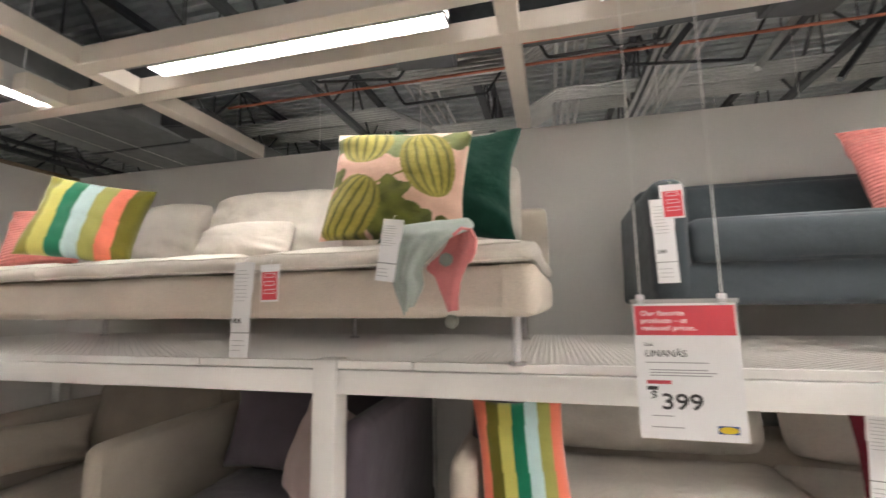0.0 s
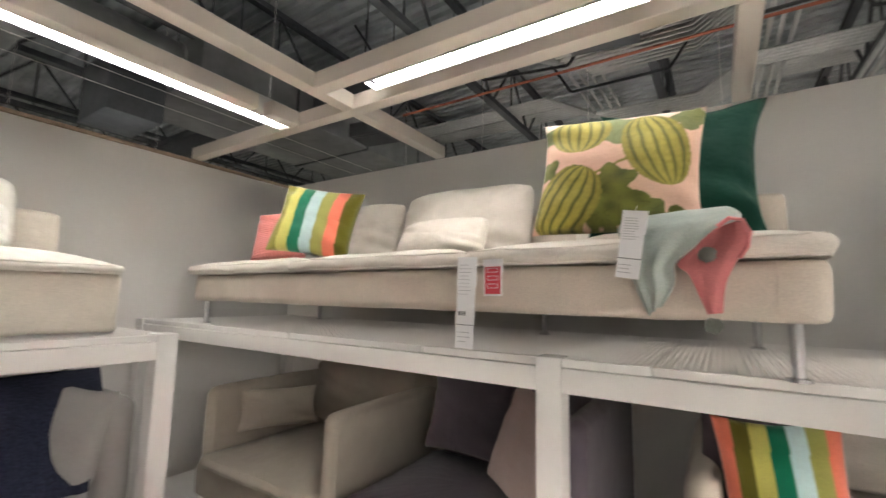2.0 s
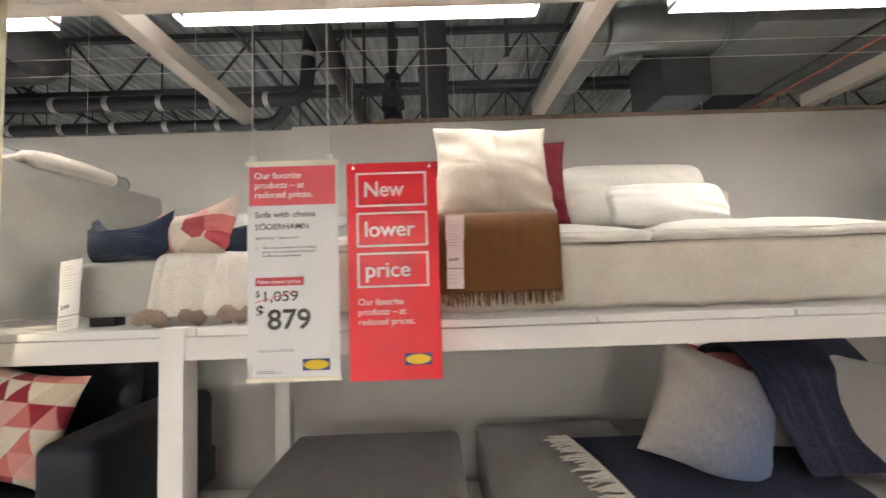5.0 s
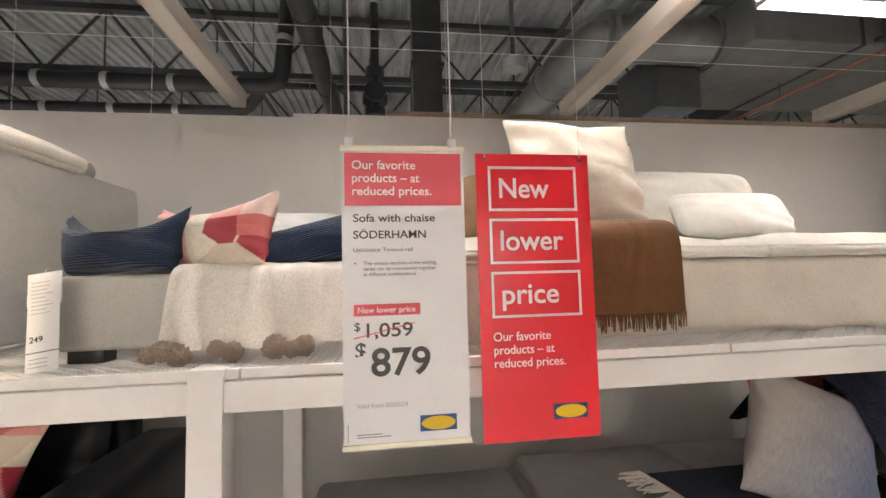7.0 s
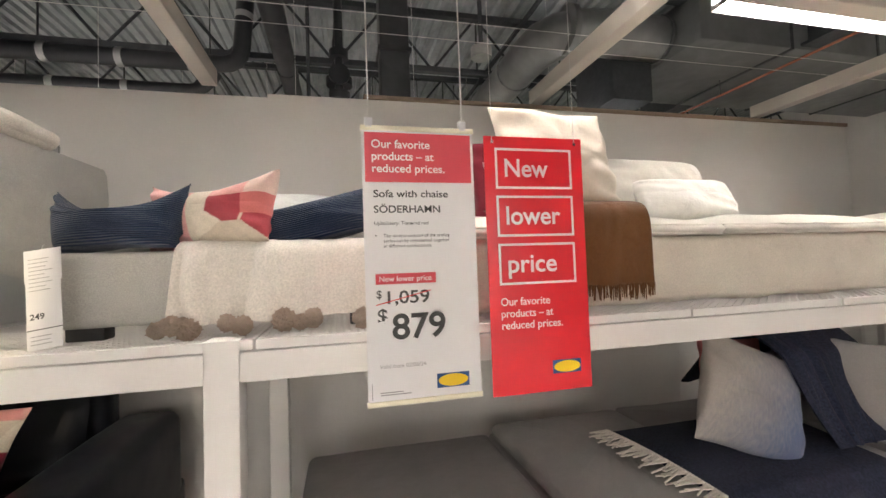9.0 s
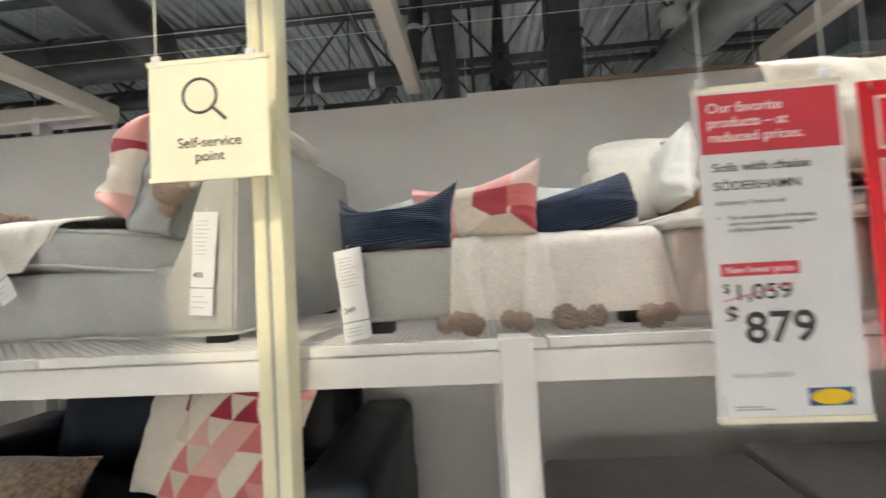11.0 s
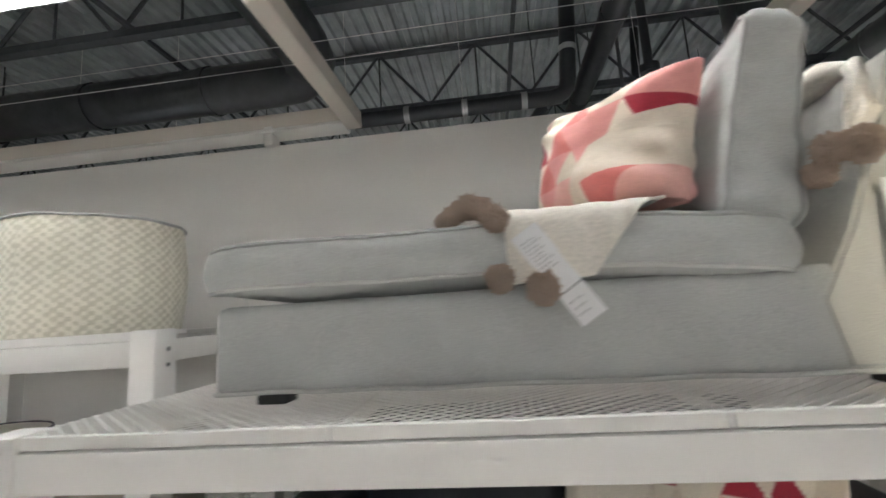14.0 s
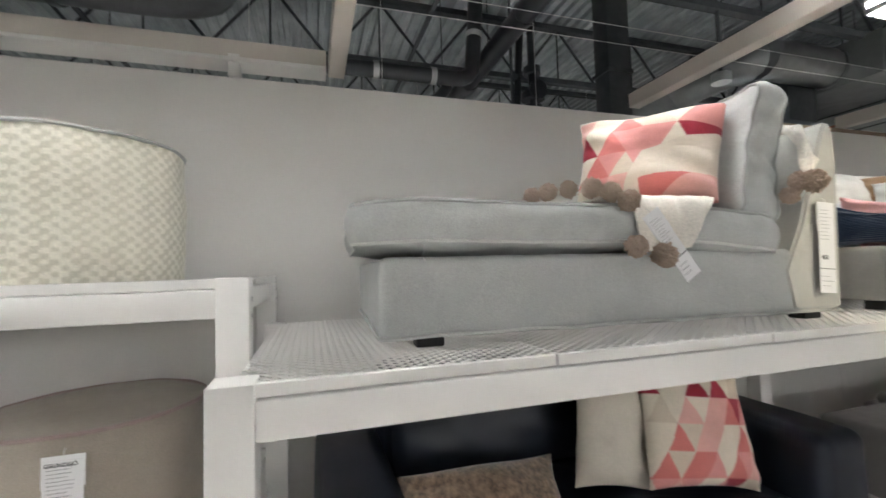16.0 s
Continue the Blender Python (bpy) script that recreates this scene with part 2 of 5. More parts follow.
def soft_block(w, d, h, puff=0.02, r=0.04, seed=0, rough=0.006, n=22, sag=0.0, plan=0.0):
    """An upholstered block on z = 0, centred in x and y: rounded edges, domed faces, small unevenness."""
    bm = bmesh.new()
    bmesh.ops.create_cube(bm, size=2.0)
    bmesh.ops.subdivide_edges(bm, edges=bm.edges, cuts=n, use_grid_fill=True)
    half = (w / 2, d / 2, h / 2)
    for v in bm.verts:
        u = Vector([c * (1.5 - 0.5 * c * c) for c in v.co])
        p = Vector([u[i] * half[i] for i in range(3)])
        inner = Vector([max(-half[i] + r, min(half[i] - r, p[i])) for i in range(3)])
        out = p - inner
        if out.length > 1e-6:
            p = inner + out.normalized() * min(r, out.length) if out.length > r else p
        if plan:
            flat = Vector((max(-half[0] + plan, min(half[0] - plan, p.x)), max(-half[1] + plan, min(half[1] - plan, p.y)), p.z))
            if (p - flat).length > plan:
                p = flat + (p - flat).normalized() * plan
        face = max(range(3), key=lambda i: abs(u[i]))
        other = [i for i in range(3) if i != face]
        dome = (1 - u[other[0]] ** 2) * (1 - u[other[1]] ** 2)
        p[face] += math.copysign(puff * dome, u[face])
        if sag and u[2] > 0:
            p.z -= sag * (1 - u[0] ** 2) * (1 - u[1] ** 2)
        k = noise.noise(p * 5 + Vector((seed * 7.3, seed, 3))) * rough + noise.noise(p * 17 + Vector((seed, 5, 1))) * rough * 0.35
        p += u.normalized() * k
        p.z += h / 2
        v.co = p
    bmesh.ops.recalc_face_normals(bm, faces=bm.faces)
    return bm


def block_outline(w, d, z, r=0.04, n=6, wob=0.004, seed=0):
    """Points round a block at a height, for its piping."""
    pts = []
    for cx, cy, a0 in ((1, 1, 0), (-1, 1, 90), (-1, -1, 180), (1, -1, 270)):
        for k in range(n + 1):
            a = radians(a0 + 90 * k / n)
            pts.append(Vector((cx * (w / 2 - r) + r * math.cos(a), cy * (d / 2 - r) + r * math.sin(a), z)))
    out = []
    for a, b in zip(pts, pts[1:] + pts[:1]):
        steps = max(1, int((b - a).length / 0.06))
        for k in range(steps):
            p = a.lerp(b, k / steps)
            p.z += noise.noise(p * 6 + Vector((seed, 0, 0))) * wob
            out.append(p)
    return out


def boxed(w, d, h, crown=0.03, under=0.01, r=0.06, bulge=0.010, pucker=0.005, ears=0.006, seed=0, n=220, rows=8, rings=12, warp=None):
    """A sewn cushion on z = 0, centred in x and y: a puckered band between two seams, domed above and below.
    Gives the mesh and its two seam lines."""
    loop = []
    flat = [w - 2 * r, d - 2 * r]
    arc = math.pi * r / 2
    total = 2 * sum(flat) + 4 * arc
    for k in range(n):
        q = total * k / n
        for (cx, cy, a0), run in zip(((1, 1, 0), (-1, 1, 90), (-1, -1, 180), (1, -1, 270)), (flat[0], flat[1], flat[0], flat[1])):
            if q <= arc:
                a = radians(a0 + 90 * q / arc)
                o = Vector((math.cos(a), math.sin(a), 0))
                p = Vector((cx * flat[0] / 2, cy * flat[1] / 2, 0)) + o * (r + ears * math.sin(math.pi * q / arc))
                break
            q -= arc
            if q <= run:
                a = radians(a0 + 90)
                o = Vector((math.cos(a), math.sin(a), 0))
                along = Vector((-o.y, o.x, 0))
                p = Vector((cx * flat[0] / 2, cy * flat[1] / 2, 0)) + o * (r - ears * math.sin(math.pi * q / run)) + along * q
                break
            q -= run
        loop.append((p, o))
    off = Vector((seed * 2.3, seed * 0.9, seed * 1.7))

    def place(p):
        return warp(p) if warp else p

    bm = bmesh.new()
    seams, lines = [], []
    for j in range(rows + 1):
        f = j / rows
        ring, line = [], []
        for p, o in loop:
            k = noise.noise(Vector((p.x * 22, p.y * 22, f * 1.3)) + off) * (0.35 + 0.9 * abs(2 * f - 1)) + 0.5 * noise.noise(Vector((p.x * 7, p.y * 7, f * 2.4)) + off)
            out = bulge * math.sin(math.pi * f) + pucker * k * (1 if 0 < f < 1 else 0.3)
            z = h * f + 0.006 * noise.noise(p * 5 + off) + 0.002 * noise.noise(p * 19 + off)
            at = place(Vector((p.x, p.y, z)) + o * out)
            line.append(at)
            ring.append(bm.verts.new(at))
        seams.append(ring)
        if j in (0, rows):
            lines.append(line)
    for a, b in zip(seams, seams[1:]):
        for i in range(n):
            bm.faces.new((a[i], a[(i + 1) % n], b[(i + 1) % n], b[i]))
    for start, base, height, way in ((seams[-1], h, crown, 1), (seams[0], 0.0, -under, -1)):
        last = start
        for k in range(1, rings):
            t = 1 - (k / rings) ** 1.25
            ring = []
            for p, o in loop:
                q = p * t
                lift = height * (1 - t ** 2.6)
                z = base + lift + way * 0.006 * noise.noise(q * 6 + off) * min(1.0, (1 - t) * 6) + way * 0.004 * t * noise.noise(Vector((p.x * 22, p.y * 22, t * 3)) + off)
                ring.append(bm.verts.new(place(Vector((q.x, q.y, z)))))
            for i in range(n):
                quad = (last[i], last[(i + 1) % n], ring[(i + 1) % n], ring[i])
                bm.faces.new(quad if way > 0 else quad[::-1])
            last = ring
        bm.faces.new(last if way > 0 else last[::-1])
    return bm, lines[1], lines[0]


def pillow_mesh(name, w, h, d, material, colour=None, seed=0, n=44, wrinkle=0.014, pinch=0.09, slump=0.0, soft=0.0, taper=0.0):
    """A loose cushion in the x-z plane, its lower edge on z = 0, its face to -y."""
    bm = bmesh.new()
    layer = bm.verts.layers.float_color.new("pattern") if colour else None
    sides = []
    off = Vector((seed * 3.7, seed * 1.3, seed * 0.7))
    for side in (-1, 1):
        grid = []
        for j in range(n + 1):
            row = []
            for i in range(n + 1):
                u, v = 2 * i / n - 1, 2 * j / n - 1
                if side == 1 and (i in (0, n) or j in (0, n)):
                    row.append(sides[0][j][i])
                    continue
                x = w / 2 * u * (1 - pinch * (1 - v * v) * u * u - soft * (u * v) ** 4)
                z = h / 2 * v * (1 - pinch * (1 - u * u) * v * v - soft * (u * v) ** 4)
                t = ((1 - u * u) * (1 - v * v)) ** 0.46
                y = side * d / 2 * t
                p = Vector((x, y, z))
                q = p * 4 + off + Vector((0, side * 3, 0))
                k = noise.noise(q) * 1.2 + noise.noise(q * 2.7) * 0.6
                fold = 0.9 * math.sin(9 * u * (1 - abs(v)) + 5 * v + seed) * (abs(u * v) ** 0.7)
                p.y += side * wrinkle * (k + fold) * (t ** 0.5)
                p.x += wrinkle * 0.6 * noise.noise(q * 0.8 + Vector((9, 0, 0)))
                p.z += wrinkle * 0.6 * noise.noise(q * 0.8 + Vector((0, 9, 0)))
                p.z -= slump * (1 - u * u) * max(0.0, v) * h * 0.5
                low = max(0.0, -v)
                p.x *= 1 - taper * (1 - v) / 2
                p.y *= 1 + 0.25 * low
                p.z += h / 2
                vert = bm.verts.new(p)
                if layer:
                    vert[layer] = (*colour(u, v), 1)
                row.append(vert)
            grid.append(row)
        sides.append(grid)
    for s, grid in enumerate(sides):
        for j in range(n):
            for i in range(n):
                q = (grid[j][i], grid[j][i + 1], grid[j + 1][i + 1], grid[j + 1][i])
                bm.faces.new(q if s == 0 else q[::-1])
    return finish(name, bm, material)


def pillow(label, w, h, d, material, x, y, z, lean=12, rz=0, roll=0, name="throw_pillow", category="cushion", **more):
    ob = new(name, pillow_mesh(name, w, h, d, material, **more))
    ob.matrix_basis = pose(x, y, z, 0, 0, rz) @ pose(0, 0, 0, -lean, roll, 0)
    return tagged(ob, label, category)


def drape(profile, x0, x1, folds=0.012, waves=9.0, thick=0.006, seed=0, hem=0.0, spread=0.0, nx=60, per=0.02):
    """Cloth laid over a line of (y, z) points, from x0 to x1, with folds that grow towards the free end."""
    pts = [Vector((0, y, z)) for y, z in profile]
    line = [pts[0]]
    for a, b in zip(pts, pts[1:]):
        steps = max(2, int((b - a).length / per))
        line += [a.lerp(b, k / steps) for k in range(1, steps + 1)]
    for _ in range(3):
        line = [line[0]] + [(a + 2 * b + c) / 4 for a, b, c in zip(line, line[1:], line[2:])] + [line[-1]]
    bm = bmesh.new()
    rows = []
    for j, p in enumerate(line):
        f = j / (len(line) - 1)
        row = []
        for i in range(nx + 1):
            s = i / nx
            x = x0 + (x1 - x0) * s + spread * (s - 0.5) * f
            fold = math.sin(s * waves * math.tau * 0.5 + seed + 2.6 * noise.noise(Vector((s * 4, f * 1.5, seed)))) * folds * f * (0.55 + 0.9 * noise.noise(Vector((s * 3, 4, seed))))
            fold += noise.noise(Vector((s * 9 + f * 1.5, f * 1.6, seed * 3))) * folds * (0.15 + 0.75 * f)
            drop = hem * f ** 3 * noise.noise(Vector((s * 3, 0, seed * 2)))
            row.append(bm.verts.new((x, p.y - abs(fold) * 0.8 - fold * 0.4, p.z + drop + 0.25 * folds * (1 - f) * noise.noise(Vector((s * 9, f * 7, seed))))))
        rows.append(row)
    for a, b in zip(rows, rows[1:]):
        for i in range(nx):
            bm.faces.new((a[i], a[i + 1], b[i + 1], b[i]))
    bmesh.ops.recalc_face_normals(bm, faces=bm.faces)
    bmesh.ops.solidify(bm, geom=bm.faces, thickness=thick)
    return bm


def pompom(r, seed):
    bm = bmesh.new()
    bmesh.ops.create_icosphere(bm, subdivisions=4, radius=1)
    for v in bm.verts:
        k = 1 + 0.28 * noise.noise(v.co * 5 + Vector((seed, 0, 0))) + 0.34 * noise.noise(v.co * 13 + Vector((0, seed, 0)))
        v.co *= r * k
    return bm


POM_MESHES = {}


def pom_at(parent, material, r, x, y, z, seed):
    key = (material.name, seed % 3)
    if key not in POM_MESHES:
        POM_MESHES[key] = finish("pompom", pompom(1.0, seed % 3 * 5.1), material)
    ob = part("pompom", POM_MESHES[key], material, parent, "", pose(x, y, z, seed * 47, seed * 31, seed * 71))
    ob.scale = (r, r, r)
    return ob


def text(body, size, material, parent, x, y, z, align="LEFT", bold=0.0, width=None):
    """Letters in the x-z plane that face -y, as a mesh part."""
    cu = bpy.data.curves.new("letters", "FONT")
    cu.body, cu.size, cu.align_x, cu.extrude, cu.offset = body, size, align, 0.0003, bold * size
    ob = new("letters_source", cu)
    me = bpy.data.meshes.new_from_object(ob.evaluated_get(bpy.context.evaluated_depsgraph_get()))
    bpy.data.objects.remove(ob)
    bpy.data.curves.remove(cu)
    me.materials.clear()
    me.materials.append(material)
    out = part("lettering", me, material, parent, "", pose(x, y, z, 90, 0, 0))
    if width:
        xs = [v.co.x for v in me.vertices]
        k = width / (max(xs) - min(xs))
        me.transform(Matrix.Diagonal((k, 1, 1, 1)))
    return out


def bars(parent, material, x, y, z, rows, width, height, gap, seed=0, name="print_line"):
    rnd = random.Random(seed)
    for k in range(rows):
        w = width * rnd.uniform(0.65, 1.0)
        part(name, box(x, x + w, y - 0.0006, y, z - k * gap - height, z - k * gap), material, parent)


# ---------- the hall ----------
def structure(name, bm, material, label=""):
    return tagged(part(name, bm, material), label, kind="structure")


structure("floor", box(-12, 9, -14, 9, -0.1, 0.0), M_FLOOR, "grey vinyl store floor")
structure("wall_west", box(WALL_X - 0.10, WALL_X, -1.78, WALL_Y + 0.10, 0, TOP - 0.035), M_WALL, "warm grey painted display wall")
structure("wall_west_lower_stretch", box(WALL_X - 0.09, WALL_X - 0.004, -12, -1.78, 0, TOP - 0.055), M_WALL, "warm grey painted display wall")
structure("wall_north", box(WALL_X, 7.5, WALL_Y, WALL_Y + 0.10, 0, TOP), M_WALL, "warm grey painted display wall")
cap = structure("wall_cap", box(WALL_X - 0.12, WALL_X + 0.012, -1.25, WALL_Y, TOP - 0.035, TOP - 0.008, 0.004), M_CAP, "raw timber strip along the wall top")
structure("wall_east", box(8.9, 9.0, -14, 9, 0, 5.2), M_WALL, "plain far wall of the hall")
structure("wall_south", box(-12, 9, -14.1, -14, 0, 5.2), M_WALL, "plain far wall of the hall")
structure("wall_far_west", box(-12.1, -12, -14, 9, 0, 5.2), M_WALL, "plain far wall of the hall")
structure("wall_far_north", box(-12, 9, 9, 9.1, 0, 5.2), M_WALL, "plain far wall of the hall")
# upright joint strips on the display wall
for k, y in enumerate((-3.9, -2.75, -1.52, -0.35, 0.85, 2.0)):
    structure("wall_joint", box(WALL_X - 0.004, WALL_X + 0.0015, y, y + 0.05, 0, 1.5), M_WALL, "flush joint strip between wall panels")

ROOF_Z = 4.75
# corrugated roof deck: one sheet with trapezoid ribs that run along x
bm = bmesh.new()
ys, pitch = [], 0.15
y = -14.0
while y < 9:
    ys += [(y, 0.0), (y + 0.055, 0.0), (y + 0.075, 0.045), (y + 0.13, 0.045)]
    y += pitch
rows = [[bm.verts.new((px, py, ROOF_Z + pz)) for py, pz in ys] for px in (-12, 9)]
for a in range(len(ys) - 1):
    bm.faces.new((rows[0][a + 1], rows[0][a], rows[1][a], rows[1][a + 1]))
structure("ceiling", bm, M_ROOF, "corrugated galvanised roof deck high above")


def joist(x, z0=3.94, z1=4.70, y0=-13.8, y1=8.8, step=0.62):
    """An open-web steel joist along y: two chords and a zigzag of rods."""
    t = thing("roof_joist", "dark open-web steel joist under the roof", "roof joist", x, 0, 0, 0, "roof joists")
    for z in (z0, z1):
        part("chord", box(-0.045, 0.045, y0, y1, z - 0.035, z + 0.035), M_STEEL, t)
    bm = bmesh.new()
    y, up = y0, True
    while y + step < y1:
        add_tube(bm, (0, y, z0 if up else z1), (0, y + step, z1 if up else z0), 0.018, 6)
        if up:
            add_tube(bm, (0, y + step, z0), (0, y + step, z1), 0.011, 6)
        y, up = y + step, not up
    tagged(part("web", bm, M_STEEL, t), kind="stuff")
    return t


first = joist(-10.1)
for x in (-8.2, -6.3, -4.4, -2.5, -0.6, 1.3, 3.2, 5.1, 7.0):
    copy_thing(first, pose(x, 0, 0))
# bridging bars across the joists
for y in (-6.2, -2.9, 0.6, 4.1, 6.6):
    t = thing("bridging_bar", "thin dark steel bar tying the joists together", "steel bar", -1.5, y, 3.97, 0, "bridging bars")
    part("bar", box(-10.3, 10.3, -0.02, 0.02, 0.0, 0.035), M_STEEL, t)
girder = thing("roof_girder", "heavy dark steel girder under the roof", "girder", 0, 3.35, 3.48)
for z0, z1, w in ((0, 0.03, 0.12), (0.03, 0.42, 0.012), (0.42, 0.45, 0.12)):
    part("flange" if w > 0.1 else "web_plate", box(-12, 9, -w, w, z0, z1), M_STEEL, girder)


def run_of(name, label, category, pts, r, material, rings=(), ringmat=None, group="", smooth_n=14):
    """A pipe or duct through a few points, with rounded bends and joint rings."""
    t = thing(name, label, category, *pts[0], 0, group)
    base = Vector(pts[0])
    vs = [Vector(p) - base for p in pts]
    line = [vs[0]]
    for a, b, c in zip(vs, vs[1:], vs[2:]):
        cut = min(2.2 * r, (b - a).length * 0.45, (c - b).length * 0.45)
        s, e = b + (a - b).normalized() * cut, b + (c - b).normalized() * cut
        line += [s.lerp(b, k / 4).lerp(b.lerp(e, k / 4), k / 4) for k in range(5)]
    line.append(vs[-1])
    part("run", cord(line, r, smooth_n), material, t)
    for a, b in zip(vs, vs[1:]):
        length = (b - a).length
        for k in range(1, int(length / rings) + 1 if rings else 0):
            p = a + (b - a).normalized() * (k * rings - 0.1)
            d = (b - a).normalized() * 0.03
            part("joint_ring", tube(p - d, p + d, r * 1.07, 14), ringmat or material, t)
    for p in (vs[0].lerp(vs[1], 0.3), vs[-2].lerp(vs[-1], 0.6)):
        part("hanger", tube(p, (p.x, p.y, ROOF_Z + 0.02 - base.z), 0.006, 6), M_STEEL, t)
    return t


run_of("air_duct", "large round grey air duct with ring joints", "air duct", [(-1.2, -4.75, 3.75), (-5.1, -4.75, 3.75), (-5.1, -12, 3.75)], 0.23, M_DUCT, 1.3)
run_of("air_duct", "large round grey air duct with ring joints", "air duct", [(-4.75, 3.0, 3.72), (-4.75, 0.75, 3.72), (-11, 0.75, 3.72)], 0.23, M_DUCTPALE, 1.1)
run_of("sprinkler_pipe", "black iron pipe with bright couplings", "pipe", [(-5.6, -12, 3.5), (-5.6, -2.35, 3.5), (-5.6, -2.25, 4.7)], 0.085, M_PIPE, 0.62, M_CONDUIT, "black pipes")
run_of("sprinkler_pipe", "black iron pipe with bright couplings", "pipe", [(-5.7, -12, 3.25), (-5.7, -2.75, 3.25), (-5.7, -2.6, 3.45)], 0.065, M_PIPE, 0.62, M_CONDUIT, "black pipes")
run_of("sprinkler_pipe", "black iron pipe running under the roof", "pipe", [(-3.5, -2.0, 3.95), (-11.5, -2.0, 3.95)], 0.12, M_PIPE, 1.6, None, "black pipes")
run_of("sprinkler_pipe", "slim black pipe under the roof", "pipe", [(-6.3, -8, 3.3), (-6.3, -1.45, 3.3), (-6.3, -1.35, 4.6)], 0.05, M_PIPE, 0.5, None, "black pipes")
run_of("sprinkler_pipe", "slim black pipe under the roof", "pipe", [(-7.2, -1.4, 3.3), (-7.2, 2.6, 3.3)], 0.04, M_PIPE, 0.6, M_CONDUIT, "black pipes")
valve = thing("pipe_valve", "black cast iron valve on a riser", "valve", -6.0, -1.36, 2.9)
part("riser", tube((0, 0, -0.4), (0, 0, ROOF_Z - 2.9), 0.05, 12), M_PIPE, valve)
for z, r in ((0.45, 0.12), (0.62, 0.15), (0.95, 0.11)):
    part("flange", tube((0, 0, z), (0, 0, z + 0.09), r, 16), M_PIPE, valve)
part("wheel", tube((0.12, 0, 0.7), (0.16, 0, 0.7), 0.12, 16), M_PIPE, valve)
column = thing("square_duct", "flat grey box-section duct rising to the roof", "air duct", -5.15, -0.83, 2.0)
part("duct_body", box(-0.12, 0.12, -0.145, 0.145, 0, ROOF_Z - 2.0, 0.01), M_DUCT, column)
part("duct_flange", box(-0.14, 0.14, -0.165, 0.165, 1.5, 1.54), M_DUCT, column)
plenum = thing("air_plenum", "large flat grey air duct with a bright underside panel", "air duct", -4.98, 5.0, 3.45)
part("duct_body", box(-0.77, 0.77, -3.0, 3.2, 0, 0.5, 0.015), M_DUCTPALE, plenum)
for y in (-1.9, -0.7, 0.5, 1.7):
    part("seam", box(-0.78, 0.78, y, y + 0.03, -0.015, 0.51), M_DUCT, plenum)
part("take_off", box(-0.62, 0.1, -3.5, -3.0, -0.35, 0.25, 0.01), M_STEEL, plenum)
part("take_off", add_tube(bmesh.new(), (-0.25, -3.25, 0.2), (0.2, -2.6, 0.45), 0.3, 4, 0.2), M_STEEL, plenum)
for hx in (-0.7, 0.7):
    for hy in (-2.6, 2.6):
        part("hanger", tube((hx, hy, 0.5), (hx, hy, ROOF_Z - 3.45), 0.008, 6), M_STEEL, plenum)
edge = thing("ceiling_beam", "white box beam lying along the wall top", "ceiling beam", WALL_X - 0.03, -6.0, TOP + 0.03, 0, "grid beams")
part("beam_body", box(-0.05, 0.05, -3.0, 2.0, 0, 0.09, 0.004), M_GRID, edge)
# the beam's lit underside, put into a whiter strip below the body
part("flange", box(-0.07, 0.07, -3.0, 2.0, -0.02, -0.001, 0.003), M_WHITE, edge)
for y in (-1.4, 1.55):
    part("bracket", box(-0.03, 0.055, y, y + 0.05, -0.09, 0.02, 0.003), M_WHITE, edge)

# conduit bundles over the north side
for k, (x, y, z, n, dx) in enumerate(((1.15, 3.4, 3.5, 5, 0.09), (0.3, 3.4, 3.9, 4, 0.10), (-1.6, 3.2, 4.1, 4, 0.12))):
    t = thing("conduit_bundle", "row of pale zinc conduits side by side", "conduit", x, y, z, 0, "conduit bundles")
    for i in range(n):
        part("conduit", tube((i * dx, -2.0, 0), (i * dx, 5.0, 0.25), 0.022, 8), M_CONDUIT, t)
for k, (y, z, n) in enumerate(((3.35, 3.55, 7), (4.1, 3.85, 7), (5.2, 3.7, 5), (6.2, 4.0, 6))):
    t = thing("conduit_bundle", "row of pale zinc conduits bent around a beam", "conduit", -0.6, y, z, 0, "conduit bundles")
    for i in range(n):
        dy = i * 0.07
        pts = [(-6, dy, 0.3), (-1.3 + i * 0.02, dy, 0.3), (-0.7 + i * 0.02, dy + 0.1, 0.0), (0.4, dy + 0.1, 0), (0.9, dy, 0.25), (7, dy, 0.25)]
        part("conduit", cord([Vector(p) for p in pts], 0.02, 6), M_CONDUIT, t)
for y, z, x0, x1 in ((3.0, 3.25, -6, 0.8), (3.6, 3.4, -3, 3.5)):
    run_of("orange_conduit", "thin orange conduit under the roof", "conduit", [(x0, y, z), ((x0 + x1) / 2, y + 0.1, z + 0.06), (x1, y + 0.2, z + 0.1)], 0.013, M_ORANGE)
for x, y, z in ((-0.75, 3.1, 3.3), (1.95, 3.3, 3.4), (-3.4, 3.6, 3.2)):
    jb = thing("junction_box", "grey steel junction box hung under the roof", "junction box", x, y, z, 8, "junction boxes")
    part("case", box(-0.25, 0.25, -0.18, 0.18, 0, 0.16, 0.01), M_DUCT, jb)
    part("lid", box(-0.22, 0.22, -0.15, 0.15, -0.012, 0.0), M_DUCT, jb)
    for s in (-0.2, 0.2):
        part("hanger", tube((s, 0, 0.16), (s, 0, ROOF_Z - z), 0.008, 6), M_STEEL, jb)
for k in range(9):
    x0, y0 = -3.2 + k * 0.75, 3.0 + (k % 3) * 0.5
    run_of("cable", "loose dark cable slung under the roof", "cable", [(x0, y0, 4.2), (x0 + 0.4, y0 + 0.2, 3.5 + 0.1 * (k % 2)), (x0 + 1.3, y0 + 0.1, 3.45), (x0 + 1.8, y0 + 0.3, 4.3)], 0.014, M_PIPE, 0, None, "slung cables", 6)
